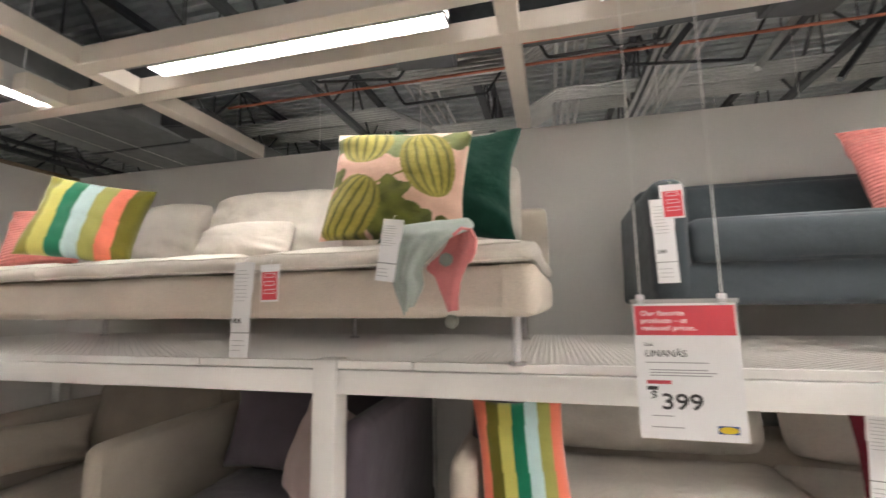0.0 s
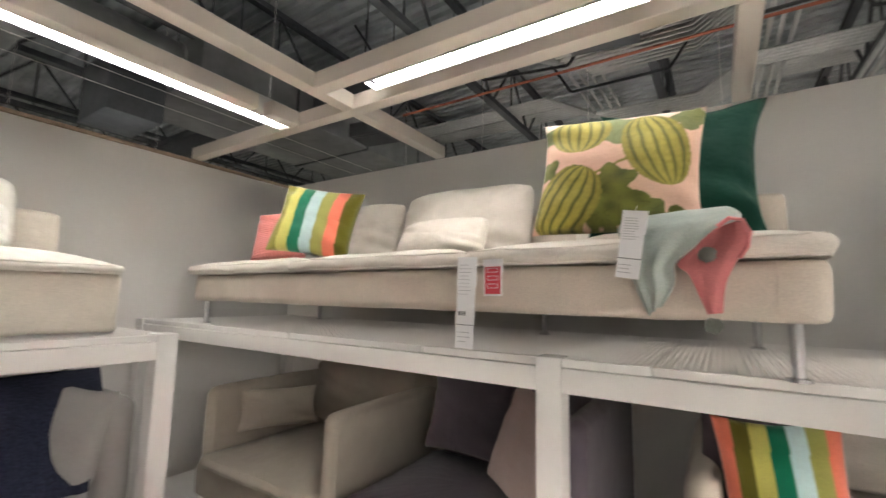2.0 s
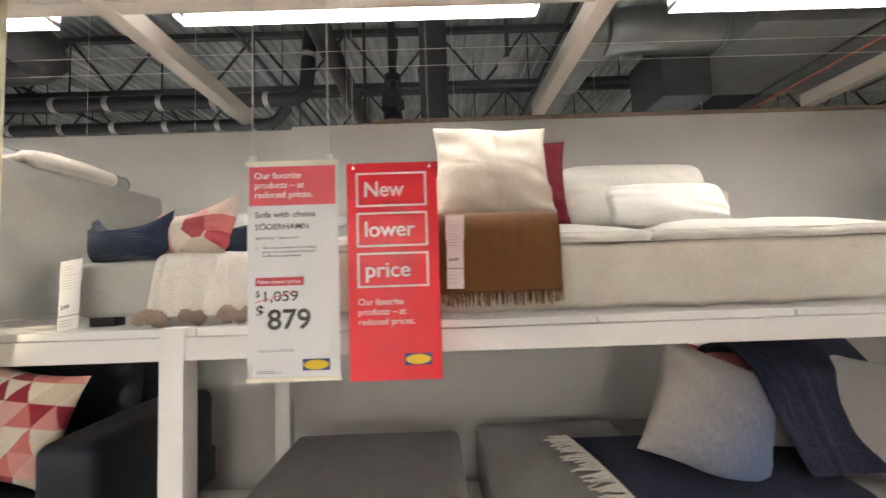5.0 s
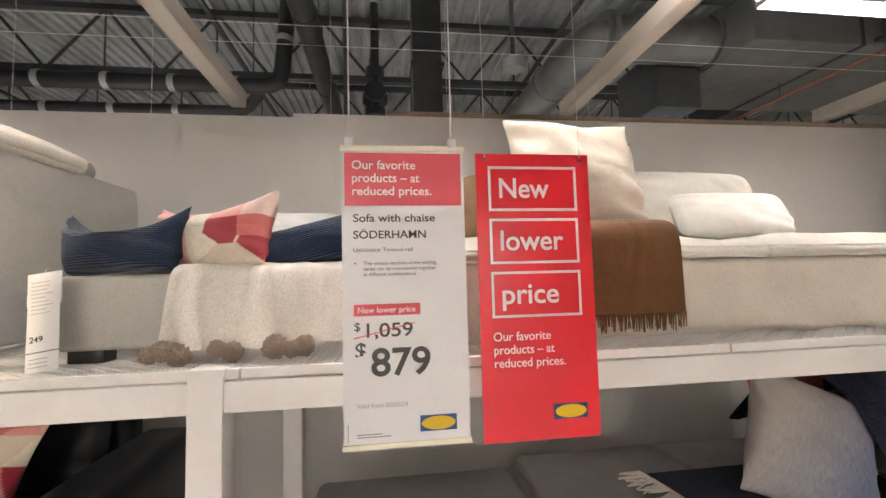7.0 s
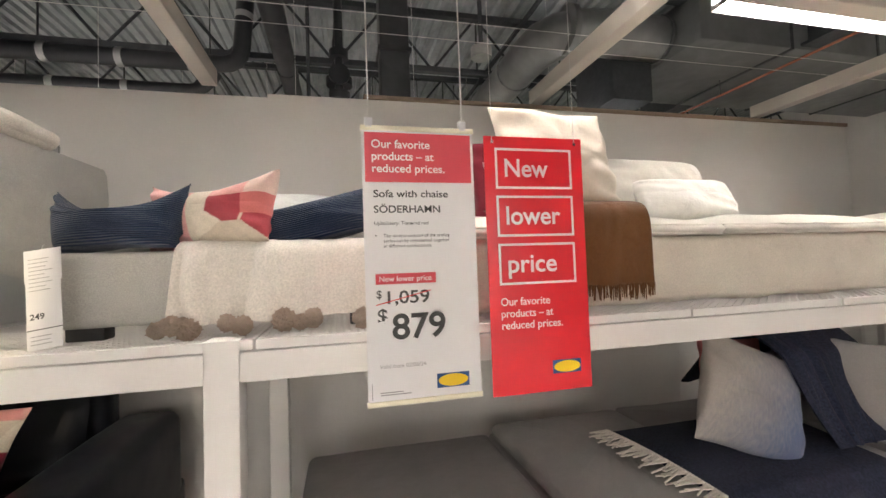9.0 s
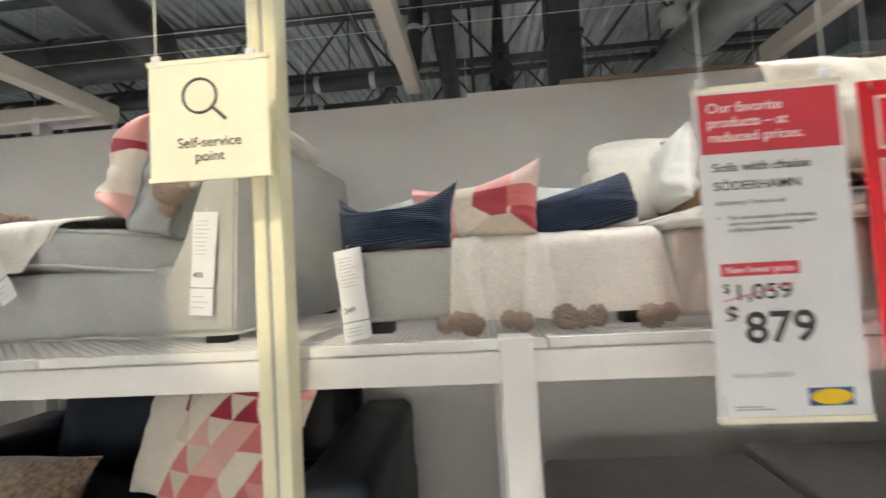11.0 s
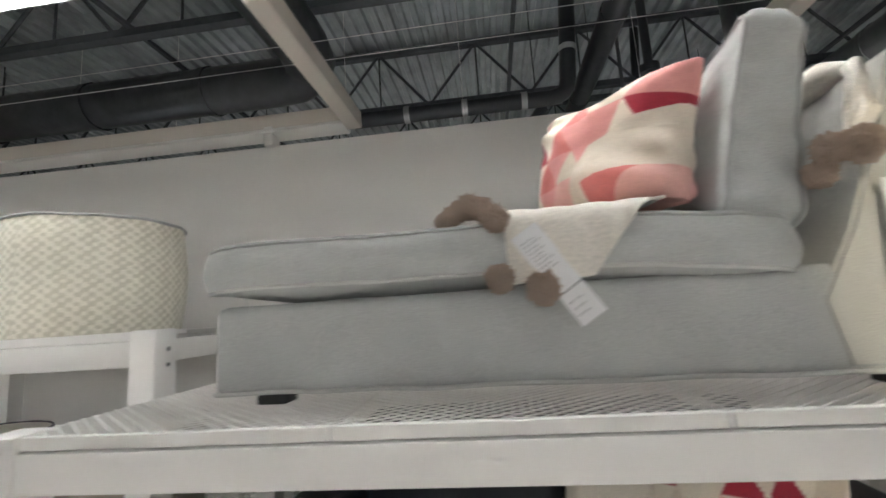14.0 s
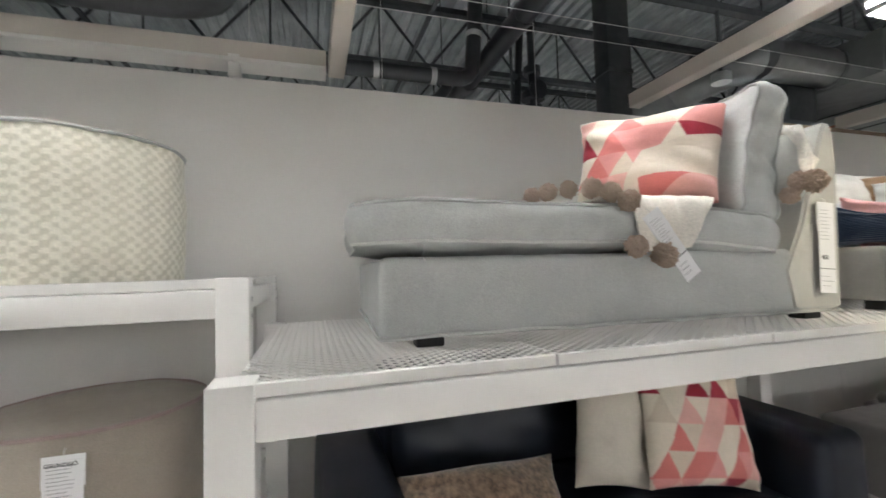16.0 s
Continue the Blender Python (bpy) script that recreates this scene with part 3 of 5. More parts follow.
for k in range(8):
    run_of("strut", "pale diagonal strut under the roof", "strut", [(1.1 + k * 0.8, 3.6 + (k % 3) * 0.4, 3.3), (1.9 + k * 0.8, 3.8 + (k % 3) * 0.4, 4.3)], 0.03, M_CONDUIT if k % 2 else M_STEEL, 0, None, "struts", 6)
for x, y in ((-4.4, -0.16), (-5.9, -1.7)):
    sp = thing("ceiling_sensor", "round grey detector under the roof", "detector", x, y, 3.17)
    part("body", tube((0, 0, 0), (0, 0, 0.09), 0.09, 18), M_CONDUIT, sp)
    part("stem", tube((0, 0, 0.09), (0, 0, ROOF_Z - 3.17), 0.02, 8), M_STEEL, sp)


# ---------- the suspended grid ----------
def beam(x0, x1, y0, y1, z0=TOP, z1=TOP + 0.085):
    b = thing("ceiling_beam", "off-white hollow beam of the suspended grid", "ceiling beam", (x0 + x1) / 2, (y0 + y1) / 2, z0, 0, "grid beams")
    hx, hy = (x1 - x0) / 2, (y1 - y0) / 2
    part("beam_body", box(-hx, hx, -hy, hy, 0, z1 - z0, 0.004, 1), M_GRID, b)
    return b


XB = (-2.255, -1.80)
for x in XB[:1]:
    for y0, y1 in ((-8.0, -3.99), (-3.91, -2.12), (-2.04, -0.18), (-0.10, 1.36), (1.44, 1.63)):
        beam(x - 0.04, x + 0.04, y0, y1)
for y0, y1 in ((-8.0, -3.99), (-3.91, -2.12), (-2.04, -0.18), (-0.10, 1.36), (1.44, 1.63), (1.71, WALL_Y - 0.003)):
    beam(-1.84, -1.76, y0, y1)
for y in (-3.95, -2.08, -0.14):
    beam(WALL_X - 0.02, 6.0, y - 0.04, y + 0.04, TOP - 0.003, TOP + 0.088)
beam(-1.84, 6.0, 1.36, 1.44)
beam(WALL_X - 0.02, 6.0, 1.63, 1.71)
for x in (0.02, 1.9, 3.8):
    for y0, y1 in ((-8.0, -3.99), (-3.91, -2.12), (-2.04, -0.18), (-0.10, 1.36), (1.44, 1.63), (1.71, WALL_Y - 0.003)):
        beam(x - 0.04, x + 0.04, y0, y1)


def strip_light(x, y, length, rz, free=False, z=TOP + 0.005, hung=False, bare=False):
    t = thing("strip_light", "unseen bare batten added to brighten the lower wall" if bare else "lit fluorescent strip light with a white louvre", "ceiling lamp", x, y, z, rz, "strip lights")
    h = length / 2
    part("housing", box(-h, h, -0.042, 0.042, 0.055, 0.085), M_WHITE, t)
    for s in () if bare else (-1, 1):
        part("side_reflector", box(-h, h, s * 0.042 - 0.003, s * 0.042 + 0.003, 0.0, 0.125), M_LOUVRE, t)
    part("tube", box(-h + 0.02, h - 0.02, -0.03, 0.03, 0.03, 0.05), M_ADDEDTUBE if free else M_TUBE, t, "bright white tube")
    # no real tube: a glowing slab added to throw light on the roof
    part("roof_glow", box(-h + 0.02, h - 0.02, -0.03, 0.03, 0.086, 0.096), M_ROOFGLOW, t, "glow added on top of the housing to brighten the roof")
    me = finish("louvre_blade", box(-0.0015, 0.0015, -0.039, 0.039, 0.002, 0.026), M_LOUVRE)
    n = int(length / 0.055)
    for k in range(0 if bare else n + 1):
        part("louvre_blade", me, M_LOUVRE, t, "", pose(-h + length * k / n, 0, 0))
    if free or hung:
        for x in (-h + 0.1, h - 0.1):
            part("suspension_wire", tube((x, 0, 0.085), (x, 0, ROOF_Z - z), 0.002, 5), M_WIRE, t)
    return t


strip_light(-0.86, 1.50, 1.32, 0)
strip_light(1.0, 1.50, 1.32, 0)
for y in (0.88, -1.125, -3.08, -5.0):
    strip_light(-2.342, y, 1.45, 90, False, TOP + 0.004, True)
# unseen strip lights added over the aisle as fill for walls and furniture
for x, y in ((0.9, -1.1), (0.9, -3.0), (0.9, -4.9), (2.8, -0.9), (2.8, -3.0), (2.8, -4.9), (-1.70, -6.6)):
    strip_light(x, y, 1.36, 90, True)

# unseen strip lights added behind the north wall to brighten the roof
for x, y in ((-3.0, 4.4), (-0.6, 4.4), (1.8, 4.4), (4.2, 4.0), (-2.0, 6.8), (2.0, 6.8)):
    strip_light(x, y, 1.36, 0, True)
# more unseen ones, added beyond the west wall and down the aisle
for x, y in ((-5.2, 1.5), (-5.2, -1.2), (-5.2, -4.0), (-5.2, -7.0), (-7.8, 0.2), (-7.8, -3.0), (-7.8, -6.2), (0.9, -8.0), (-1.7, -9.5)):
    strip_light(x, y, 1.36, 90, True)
# unseen bare battens added over the far side, to brighten the lower walls
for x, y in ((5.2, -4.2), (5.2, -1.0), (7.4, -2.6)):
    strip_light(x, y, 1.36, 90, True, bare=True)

lamp = thing("track_spotlight", "small white spotlight on a stem under the roof", "spotlight", 1.63, -2.129, 3.84)
lamp.matrix_basis = look((1.63, -2.129, 3.84), (-2.05, -2.31, 1.55))
part("can", tube((0, 0, 0.0), (0, 0, 0.14), 0.05, 16), M_WHITE, lamp)
part("stem", tube((0, 0.0, 0.14), (0, 0.92, 0.66), 0.008, 8), M_WHITE, lamp)

# thin tension wires across the grid
for y0, y1, z in ((-13.99, 8.99, 2.56), (-13.99, 8.99, 2.66)):
    w = thing("tension_wire", "thin pale wire stretched under the roof", "wire", -3.1, 0, z)
    part("wire", tube((0, y0, 0), (0.02, y1, 0.02), 0.0018, 5), M_WIRE, w)


# ---------- shelving ----------
def mesh_panel(w, d):
    """A deck panel of expanded metal in a folded frame: x 0..w, y 0..d, top at z 0."""
    verts, faces = [], []
    half, row = 0.0175, 0.014
    rows, cols = int(d / row), int(w / half)
    row, half = d / rows, w / cols
    sw, th = 0.0031, 0.0032
    for j in range(rows):
        y = (j + 0.5) * row
        for i in range(cols):
            s = 1 if (i + j) % 2 else -1
            ya, yb = y - s * row * 0.5, y + s * row * 0.5
            a = len(verts)
            for (px, py) in ((i * half, ya), ((i + 1) * half, yb)):
                verts += [(px, py - sw, 0), (px, py + sw, -0.001), (px, py + sw, -th), (px, py - sw, -th)]
            for k in range(4):
                faces.append((a + k, a + (k + 1) % 4, a + 4 + (k + 1) % 4, a + 4 + k))
    me = bpy.data.meshes.new("deck_mesh")
    me.from_pydata(verts, [], faces)
    me.update()
    me.materials.append(M_WHITE)
    return me


def shelf_unit(x, y, z, rz, length, depth, panels, posts, label, lip=0.024, rail=0.076):
    """A shelf bay line: rails, posts at the given places along x, mesh deck panels. Front at y = 0, deck top at z = 0."""
    t = thing("shelf_unit", label, "shelving", x, y, z, rz)
    w = length / panels
    me = mesh_panel(w - 0.006, depth - 0.02)
    lipmesh = finish("panel_lip", add_box(add_box(bmesh.new(), 0.001, w - 0.005, -0.006, 0.006, -lip, 0.001, 0.0015, 1), 0.001, w - 0.005, 0.006, 0.02, -0.006, -0.002), M_WHITE)
    sidemesh = finish("panel_edge", box(0, 0.014, 0, depth - 0.02, -0.02, -0.002), M_WHITE)
    for k in range(panels):
        p = tagged(part("deck_panel", me, M_WHITE, t, "white expanded metal mesh", pose(k * w, 0.01, 0)), kind="stuff")
        part("panel_lip", lipmesh, M_WHITE, p)
        part("panel_edge", sidemesh, M_WHITE, p)
    cuts = sorted([p for p in posts])
    spans = list(zip(cuts, cuts[1:]))
    for a, b in spans:
        part("front_rail", box(a + 0.04, b - 0.04, -0.004, 0.045, -lip - rail, -lip - 0.003, 0.004), M_WHITE, t)
        part("back_rail", box(a + 0.04, b - 0.04, depth - 0.045, depth, -lip - rail, -lip - 0.005, 0.004), M_WHITE, t)
    for a in cuts:
        for yy in (0.0, depth - 0.08):
            post = part("post", box(a - 0.04, a + 0.04, yy - (0.009 if yy == 0 else 0), yy + 0.075, -z + 0.001, 0.004, 0.004), M_WHITE, t)
            for dz in (-0.055, -0.10):
                for side in (-1, 1):
                    part("bolt", tube((a + side * 0.04, yy + 0.04, dz), (a + side * 0.0425, yy + 0.04, dz), 0.007, 8), M_CHROME, post)
        part("side_rail", box(a - 0.02, a + 0.02, 0.075, depth - 0.08, -lip - 0.07, -lip - 0.003, 0.003), M_WHITE, t)
    return t


def low_platform(x, y, rz, length, depth, z=0.14):
    t = thing("low_platform", "low white steel display platform on the floor", "platform", x, y, 0, rz)
    part("platform_top", box(0, length, 0.05, depth, z - 0.03, z, 0.004), M_WHITE, t)
    part("kick_rail", box(0.02, length - 0.02, 0.07, 0.11, 0.0, z - 0.03), M_WHITE, t)
    part("kick_rail", box(0.02, length - 0.02, depth - 0.1, depth - 0.06, 0.0, z - 0.03), M_WHITE, t)
    return t


WEST_X = -2.08
NORTH_Y = 1.34
shelf_unit(WEST_X, -4.22, DECK, 90, 5.20, 1.02, 8, (0.0, 2.525, 5.16), "white steel shelf unit with a mesh deck along the west wall")
shelf_unit(-3.36, NORTH_Y, DECK, 0, 6.16, 1.20, 8, (0.04, 2.79, 5.60), "white steel shelf unit with a mesh deck along the north wall")
shelf_unit(-2.48, -7.30, 1.385, 90, 3.06, 0.90, 5, (0.0, 1.5, 3.02), "taller white steel shelf unit holding poufs")
shelf_unit(-2.56, -7.27, 0.64, 90, 2.95, 0.80, 5, (-0.06, 3.0), "lower white deck holding poufs")
low_platform(WEST_X, -4.1, 90, 5.1, 1.2)
low_platform(-3.3, NORTH_Y, 0, 6.0, 1.2)


# ---------- upholstered furniture on the upper decks ----------
def chrome_leg(parent, x, y, h, r=0.016):
    bm = add_tube(bmesh.new(), (x, y, 0.006), (x, y, h), r * 0.8, 14, r)
    add_tube(bm, (x, y, 0), (x, y, 0.008), r * 1.6, 14)
    return part("leg", bm, M_CHROME, parent, "chrome leg")


def piping(parent, pts, material, r=0.005):
    return part("piping", cord(pts, r, 6, True), material, parent)


# long beige sofa, three seats, on the north deck
sofa = thing("sofa", "long beige armless three-seat sofa on chrome legs", "sofa", -2.83, 1.40, DECK, -2.3)
L = 2.93
part("base", soft_block(L, 0.98, 0.15, 0.008, 0.035, 1, 0.009, 44, 0.0, 0.07), F_BEIGE, sofa, "", pose(L / 2, 0.49, 0.135))
for x in (0.075, L - 0.10):
    part("seam", cord([(x, 0.001, 0.285), (x + 0.004, -0.006, 0.24), (x - 0.002, -0.006, 0.18), (x, 0.002, 0.138)], 0.0022, 5), F_BEIGE, sofa)
for k, (a, b) in enumerate(((0.0, 1.0), (1.0, 1.985), (1.985, L + 0.0))):
    pad, upper, lower = boxed(b - a - 0.006, 0.91, 0.045, 0.055, 0.004, 0.045, 0.012, 0.006, 0.007, 5 + k)
    c = part("seat_cushion", pad, F_BEIGECUSH, sofa, "", pose((a + b) / 2, 0.42, 0.290))
    piping(c, lower[::2], F_BEIGECUSH, 0.004)
    piping(c, upper[::2], F_BEIGECUSH, 0.003)
part("back_frame", soft_block(L - 0.02, 0.07, 0.36, 0.004, 0.03, 3, 0.003), F_BEIGE, sofa, "", pose(L / 2, 0.95, 0.28))
for k, (x, w, h) in enumerate(((0.60, 0.80, 0.44), (1.45, 0.88, 0.46), (2.46, 0.72, 0.50))):
    part("back_cushion", pillow_mesh("back_cushion", w, h, 0.26, F_BEIGECUSH, seed=11 + k, wrinkle=0.02, pinch=0.03, soft=0.10), F_BEIGECUSH, sofa, "", pose(x, 0.74, 0.375, -14, 0, 0))
part("lumbar_cushion", pillow_mesh("lumbar_cushion", 0.56, 0.22, 0.15, F_BEIGECUSH, seed=15, pinch=0.03, soft=0.10), F_BEIGECUSH, sofa, "", pose(1.48, 0.50, 0.38, -20, 0, 0))
for x, y in ((0.09, 0.055), (2.86, 0.055), (0.09, 0.90), (2.80, 0.90), (1.90, 0.90)):
    chrome_leg(sofa, x, y, 0.15)

# slate sofa
nav = thing("sofa", "dark slate blue sofa with rounded arms and wooden legs", "sofa", 0.49, 1.70, DECK, 0)
part("base", soft_block(1.75, 0.74, 0.15, 0.004, 0.03, 4, 0.003), F_SLATE, nav, "", pose(0.88, 0.40, 0.155))
part("seat_cushion", soft_block(1.52, 0.62, 0.16, 0.02, 0.04, 5, 0.004), F_SLATE, nav, "", pose(0.88, 0.33, 0.30))
part("backrest", soft_block(1.62, 0.17, 0.40, 0.015, 0.06, 6, 0.004), F_SLATE, nav, "", pose(0.88, 0.68, 0.33, -8, 0, 0))
for x in (0.065, 1.69):
    part("armrest", soft_block(0.13, 0.72, 0.46, 0.006, 0.055, 7, 0.003), F_SLATE, nav, "", pose(x, 0.38, 0.155))
for x in (0.17, 1.6):
    for y in (0.10, 0.72):
        part("leg", tube((x - 0.03, y, 0.16), (x - 0.05, y + 0.01, 0.0), 0.028, 12, 0.016), M_WOOD, nav, "tapered oak leg")

# pale sofa with a skirt to the deck, on the west deck
pale = thing("sofa", "off-white armless sofa with a loose cover to the deck", "sofa", -2.18, -1.27, DECK, 90)
L = 2.07
part("base", soft_block(L, 0.86, 0.235, 0.006, 0.022, 8, 0.017, 40), F_PALE, pale, "", pose(L / 2, 0.45, 0.012))
for k, (a, b) in enumerate(((0.0, 1.19), (1.19, L - 0.01))):
    pad, upper, lower = boxed(b - a - 0.004, 0.86, 0.030, 0.070, 0.004, 0.045, 0.010, 0.006, 0.008, 15 + k)
    c = part("seat_cushion", pad, F_PALECUSH, pale, "", pose((a + b) / 2, 0.415, 0.248))
    piping(c, lower[::2], F_PALECUSH, 0.004)
    piping(c, upper[::2], F_PALECUSH, 0.003)
part("back_frame", soft_block(L, 0.07, 0.36, 0.004, 0.03, 3, 0.003), F_PALE, pale, "", pose(L / 2, 0.88, 0.22))
part("back_cushion", pillow_mesh("back_cushion", 0.80, 0.40, 0.2, F_PALECUSH, seed=21, pinch=0.03, soft=0.10), F_PALECUSH, pale, "", pose(1.48, 0.68, 0.33, -16, 0, 0))
part("back_cushion", pillow_mesh("back_cushion", 0.80, 0.38, 0.2, F_PALECUSH, seed=22, pinch=0.03, soft=0.10), F_PALECUSH, pale, "", pose(0.40, 0.72, 0.33, -16, 0, 0))
part("lumbar_cushion", pillow_mesh("lumbar_cushion", 0.57, 0.22, 0.15, F_WHITE, seed=23, pinch=0.03, soft=0.10), F_WHITE, pale, "", pose(1.53, 0.47, 0.35, -24, 0, 0))

# seat unit with a low front, navy cushions lie on it
seat = thing("chaise", "pale grey linen chaise seat with a piped back cushion", "chaise", -2.235, -2.14, DECK, 90)
part("base", soft_block(0.87, 0.86, 0.20, 0.004, 0.018, 9, 0.003), F_LINENLIT, seat, "", pose(0.435, 0.44, 0.035))
pad, upper, lower = boxed(0.93, 0.62, 0.15, 0.055, 0.02, 0.09, 0.014, 0.008, 0.008, 31)
c = part("back_cushion", pad, F_GREY, seat, "grey piped cushion", pose(0.43, 0.56, 0.278, 12, 0, 0))
piping(c, upper, F_GREYPIPE, 0.0055)
piping(c, lower, F_GREYPIPE, 0.0055)
for x in (0.07, 0.80):
    for y in (0.06, 0.80):
        part("foot", box(x - 0.045, x + 0.045, y - 0.03, y + 0.03, 0, 0.04, 0.004), M_BLACK, seat)

# grey chaise longue
ch = thing("chaise_longue", "grey linen chaise longue with a piped cushion", "chaise", -2.272, -3.93, DECK, 87)
b = part("base", soft_block(1.48, 0.88, 0.203, 0.004, 0.022, 10, 0.005, 30), F_GREY, ch, "", pose(0.742, 0.45, 0.024))
piping(b, block_outline(1.486, 0.886, 0.006, 0.022, wob=0.006), F_LIGHTPIPE, 0.005)


def settled(p):
    """The free end lies a little higher, the end under the back cushion is pressed down."""
    k = max(0.0, (p.x - 0.05) / 0.6)
    return Vector((p.x, p.y, p.z + 0.012 * max(0.0, -p.x) - 0.042 * k * k * (0.6 - 0.4 * p.y / 0.44)))


pad, upper, lower = boxed(1.31, 0.90, 0.100, 0.030, 0.056, 0.15, 0.018, 0.010, 0.012, 12, 300, 10, 14, settled)
c = part("seat_cushion", pad, F_GREY, ch, "", pose(0.605, 0.432, 0.258, 0, 0, -1))
piping(c, upper, F_GREYPIPE, 0.0058)
piping(c, lower, F_LIGHTPIPE, 0.0048)
part("loose_thread", cord([(0.10, -0.022, 0.262), (0.108, -0.024, 0.245), (0.104, -0.018, 0.228), (0.112, -0.012, 0.216)], 0.0012, 5), F_LIGHTPIPE, ch)
# backrest: a wedge that leans, in the grey linen with the warm lit tint
bm = bmesh.new()
prof = [(1.255, 0.16), (1.33, 0.30), (1.44, 0.60), (1.455, 0.635), (1.475, 0.645), (1.492, 0.62), (1.50, 0.50), (1.478, 0.035), (1.28, 0.035)]
fr = [bm.verts.new((x, 0.0, z)) for x, z in prof]
bk = [bm.verts.new((x, 0.90, z)) for x, z in prof]
bm.faces.new(fr)
bm.faces.new(bk[::-1])
for i in range(len(prof)):
    j = (i + 1) % len(prof)
    bm.faces.new((fr[j], fr[i], bk[i], bk[j]))
bmesh.ops.recalc_face_normals(bm, faces=bm.faces)
bmesh.ops.bevel(bm, geom=[e for e in bm.edges], offset=0.008, segments=2, affect="EDGES")
part("backrest", bm, F_LINENLIT, ch, "pale grey linen backrest", pose(0, 0.002, 0))
pad, upper, lower = boxed(0.82, 0.43, 0.120, 0.040, 0.040, 0.055, 0.014, 0.022, 0.016, 14, 300, 10, 14, lambda p: Vector((p.x, p.y, 0.06 + (p.z - 0.06) * (1.0 - 0.7 * p.y))))
upright = Matrix(((0, 0, 1), (1, 0, 0), (0, 1, 0))).to_4x4()
c = part("back_cushion", pad, F_GREY, ch, "grey piped back cushion", pose(1.195, 0.44, 0.330, 0, 12, 0) @ pose(-0.060, 0, 0.215) @ upright)
piping(c, upper, F_GREYPIPE, 0.0058)
piping(c, lower, F_GREYPIPE, 0.0058)
for x, y in ((0.13, 0.06), (0.13, 0.82), (1.40, 0.06), (1.40, 0.82)):
    part("foot", box(x - 0.036, x + 0.036, y - 0.025, y + 0.03, 0, 0.04, 0.004), M_BLACK, ch)


# ---------- poufs ----------
def pouf(label, x, y, z, r, h, material, colour=None, seed=0, pipe=None):
    t = thing("pouf", label, "pouf", x, y, z, seed * 37)
    bm = bmesh.new()
    layer = bm.verts.layers.float_color.new("pattern")
    n, m = (400, 110) if colour else (120, 30)
    rings = []
    for j in range(m + 1):
        f = j / m
        ring = []
        for i in range(n):
            a = math.tau * i / n
            rr = r * (1 + 0.035 * math.sin(math.pi * f)) + 0.008 * noise.noise(Vector((math.cos(a) * 2, math.sin(a) * 2, f * 3 + seed)))
            v = bm.verts.new((rr * math.cos(a), rr * math.sin(a), h * f))
            if colour:
                v[layer] = (*colour(a * r, h * f), 1)
            ring.append(v)
        rings.append(ring)
    for a, b in zip(rings, rings[1:]):
        for i in range(n):
            bm.faces.new((a[i], a[(i + 1) % n], b[(i + 1) % n], b[i]))
    bm.faces.new(rings[0][::-1])
    part("side", bm, material, t)
    top = bmesh.new()
    rings = []
    for k in range(9):
        rr = r * (1 - k / 8.0) + 0.0001
        rings.append([top.verts.new((rr * math.cos(math.tau * i / 60), rr * math.sin(math.tau * i / 60), h + 0.022 * (1 - (rr / r) ** 2) + 0.006 * noise.noise(Vector((rr * 5 * math.cos(math.tau * i / 60), rr * 5 * math.sin(math.tau * i / 60), seed))))) for i in range(60)])
    for a, b in zip(rings, rings[1:]):
        for i in range(60):
            top.faces.new((a[i], a[(i + 1) % 60], b[(i + 1) % 60], b[i]))
    part("top", top, pipe[1] if pipe else material, t)
    part("piping", cord([(r * 1.005 * math.cos(math.tau * i / 60), r * 1.005 * math.sin(math.tau * i / 60), h + 0.004 * noise.noise(Vector((i * 0.3, seed, 0)))) for i in range(60)], 0.006, 6, True), pipe[0] if pipe else material, t)
    return t


def jacquard(s, z):
    a, b = s / 0.0185, z / 0.0150
    v = math.sin(a * math.pi) * math.sin(b * math.pi) + 0.30 * math.sin(a * math.pi * 0.5 + 1.3 * math.sin(b * math.pi * 0.5))
    k = max(0.0, min(1.0, 0.5 + v * 2.2))
    return (0.60 * (1 - k) + 0.78 * k, 0.57 * (1 - k) + 0.75 * k, 0.47 * (1 - k) + 0.65 * k)


pouf("round pouf in cream and sage jacquard with a piped rim", -2.79, -4.76, 1.387, 0.28, 0.395, F_JACQUARD, jacquard, 0, (F_GREYPIPE, F_CREAM))
pouf("round plain grey pouf on the shelf", -2.84, -5.42, 1.387, 0.27, 0.36, F_GREY, None, 1)
pouf("round taupe pouf with a piped rim", -2.86, -4.72, 0.642, 0.29, 0.365, F_TAUPE, None, 2, (F_MAUVE, F_TAUPE))
pouf("round black pouf with a pale top", -2.86, -5.40, 0.642, 0.27, 0.37, F_PLUM, None, 3, (F_PLUM, F_CREAM))

# ---------- lower level: armchairs and sofas in the shade of the decks ----------
LOW = 0.14


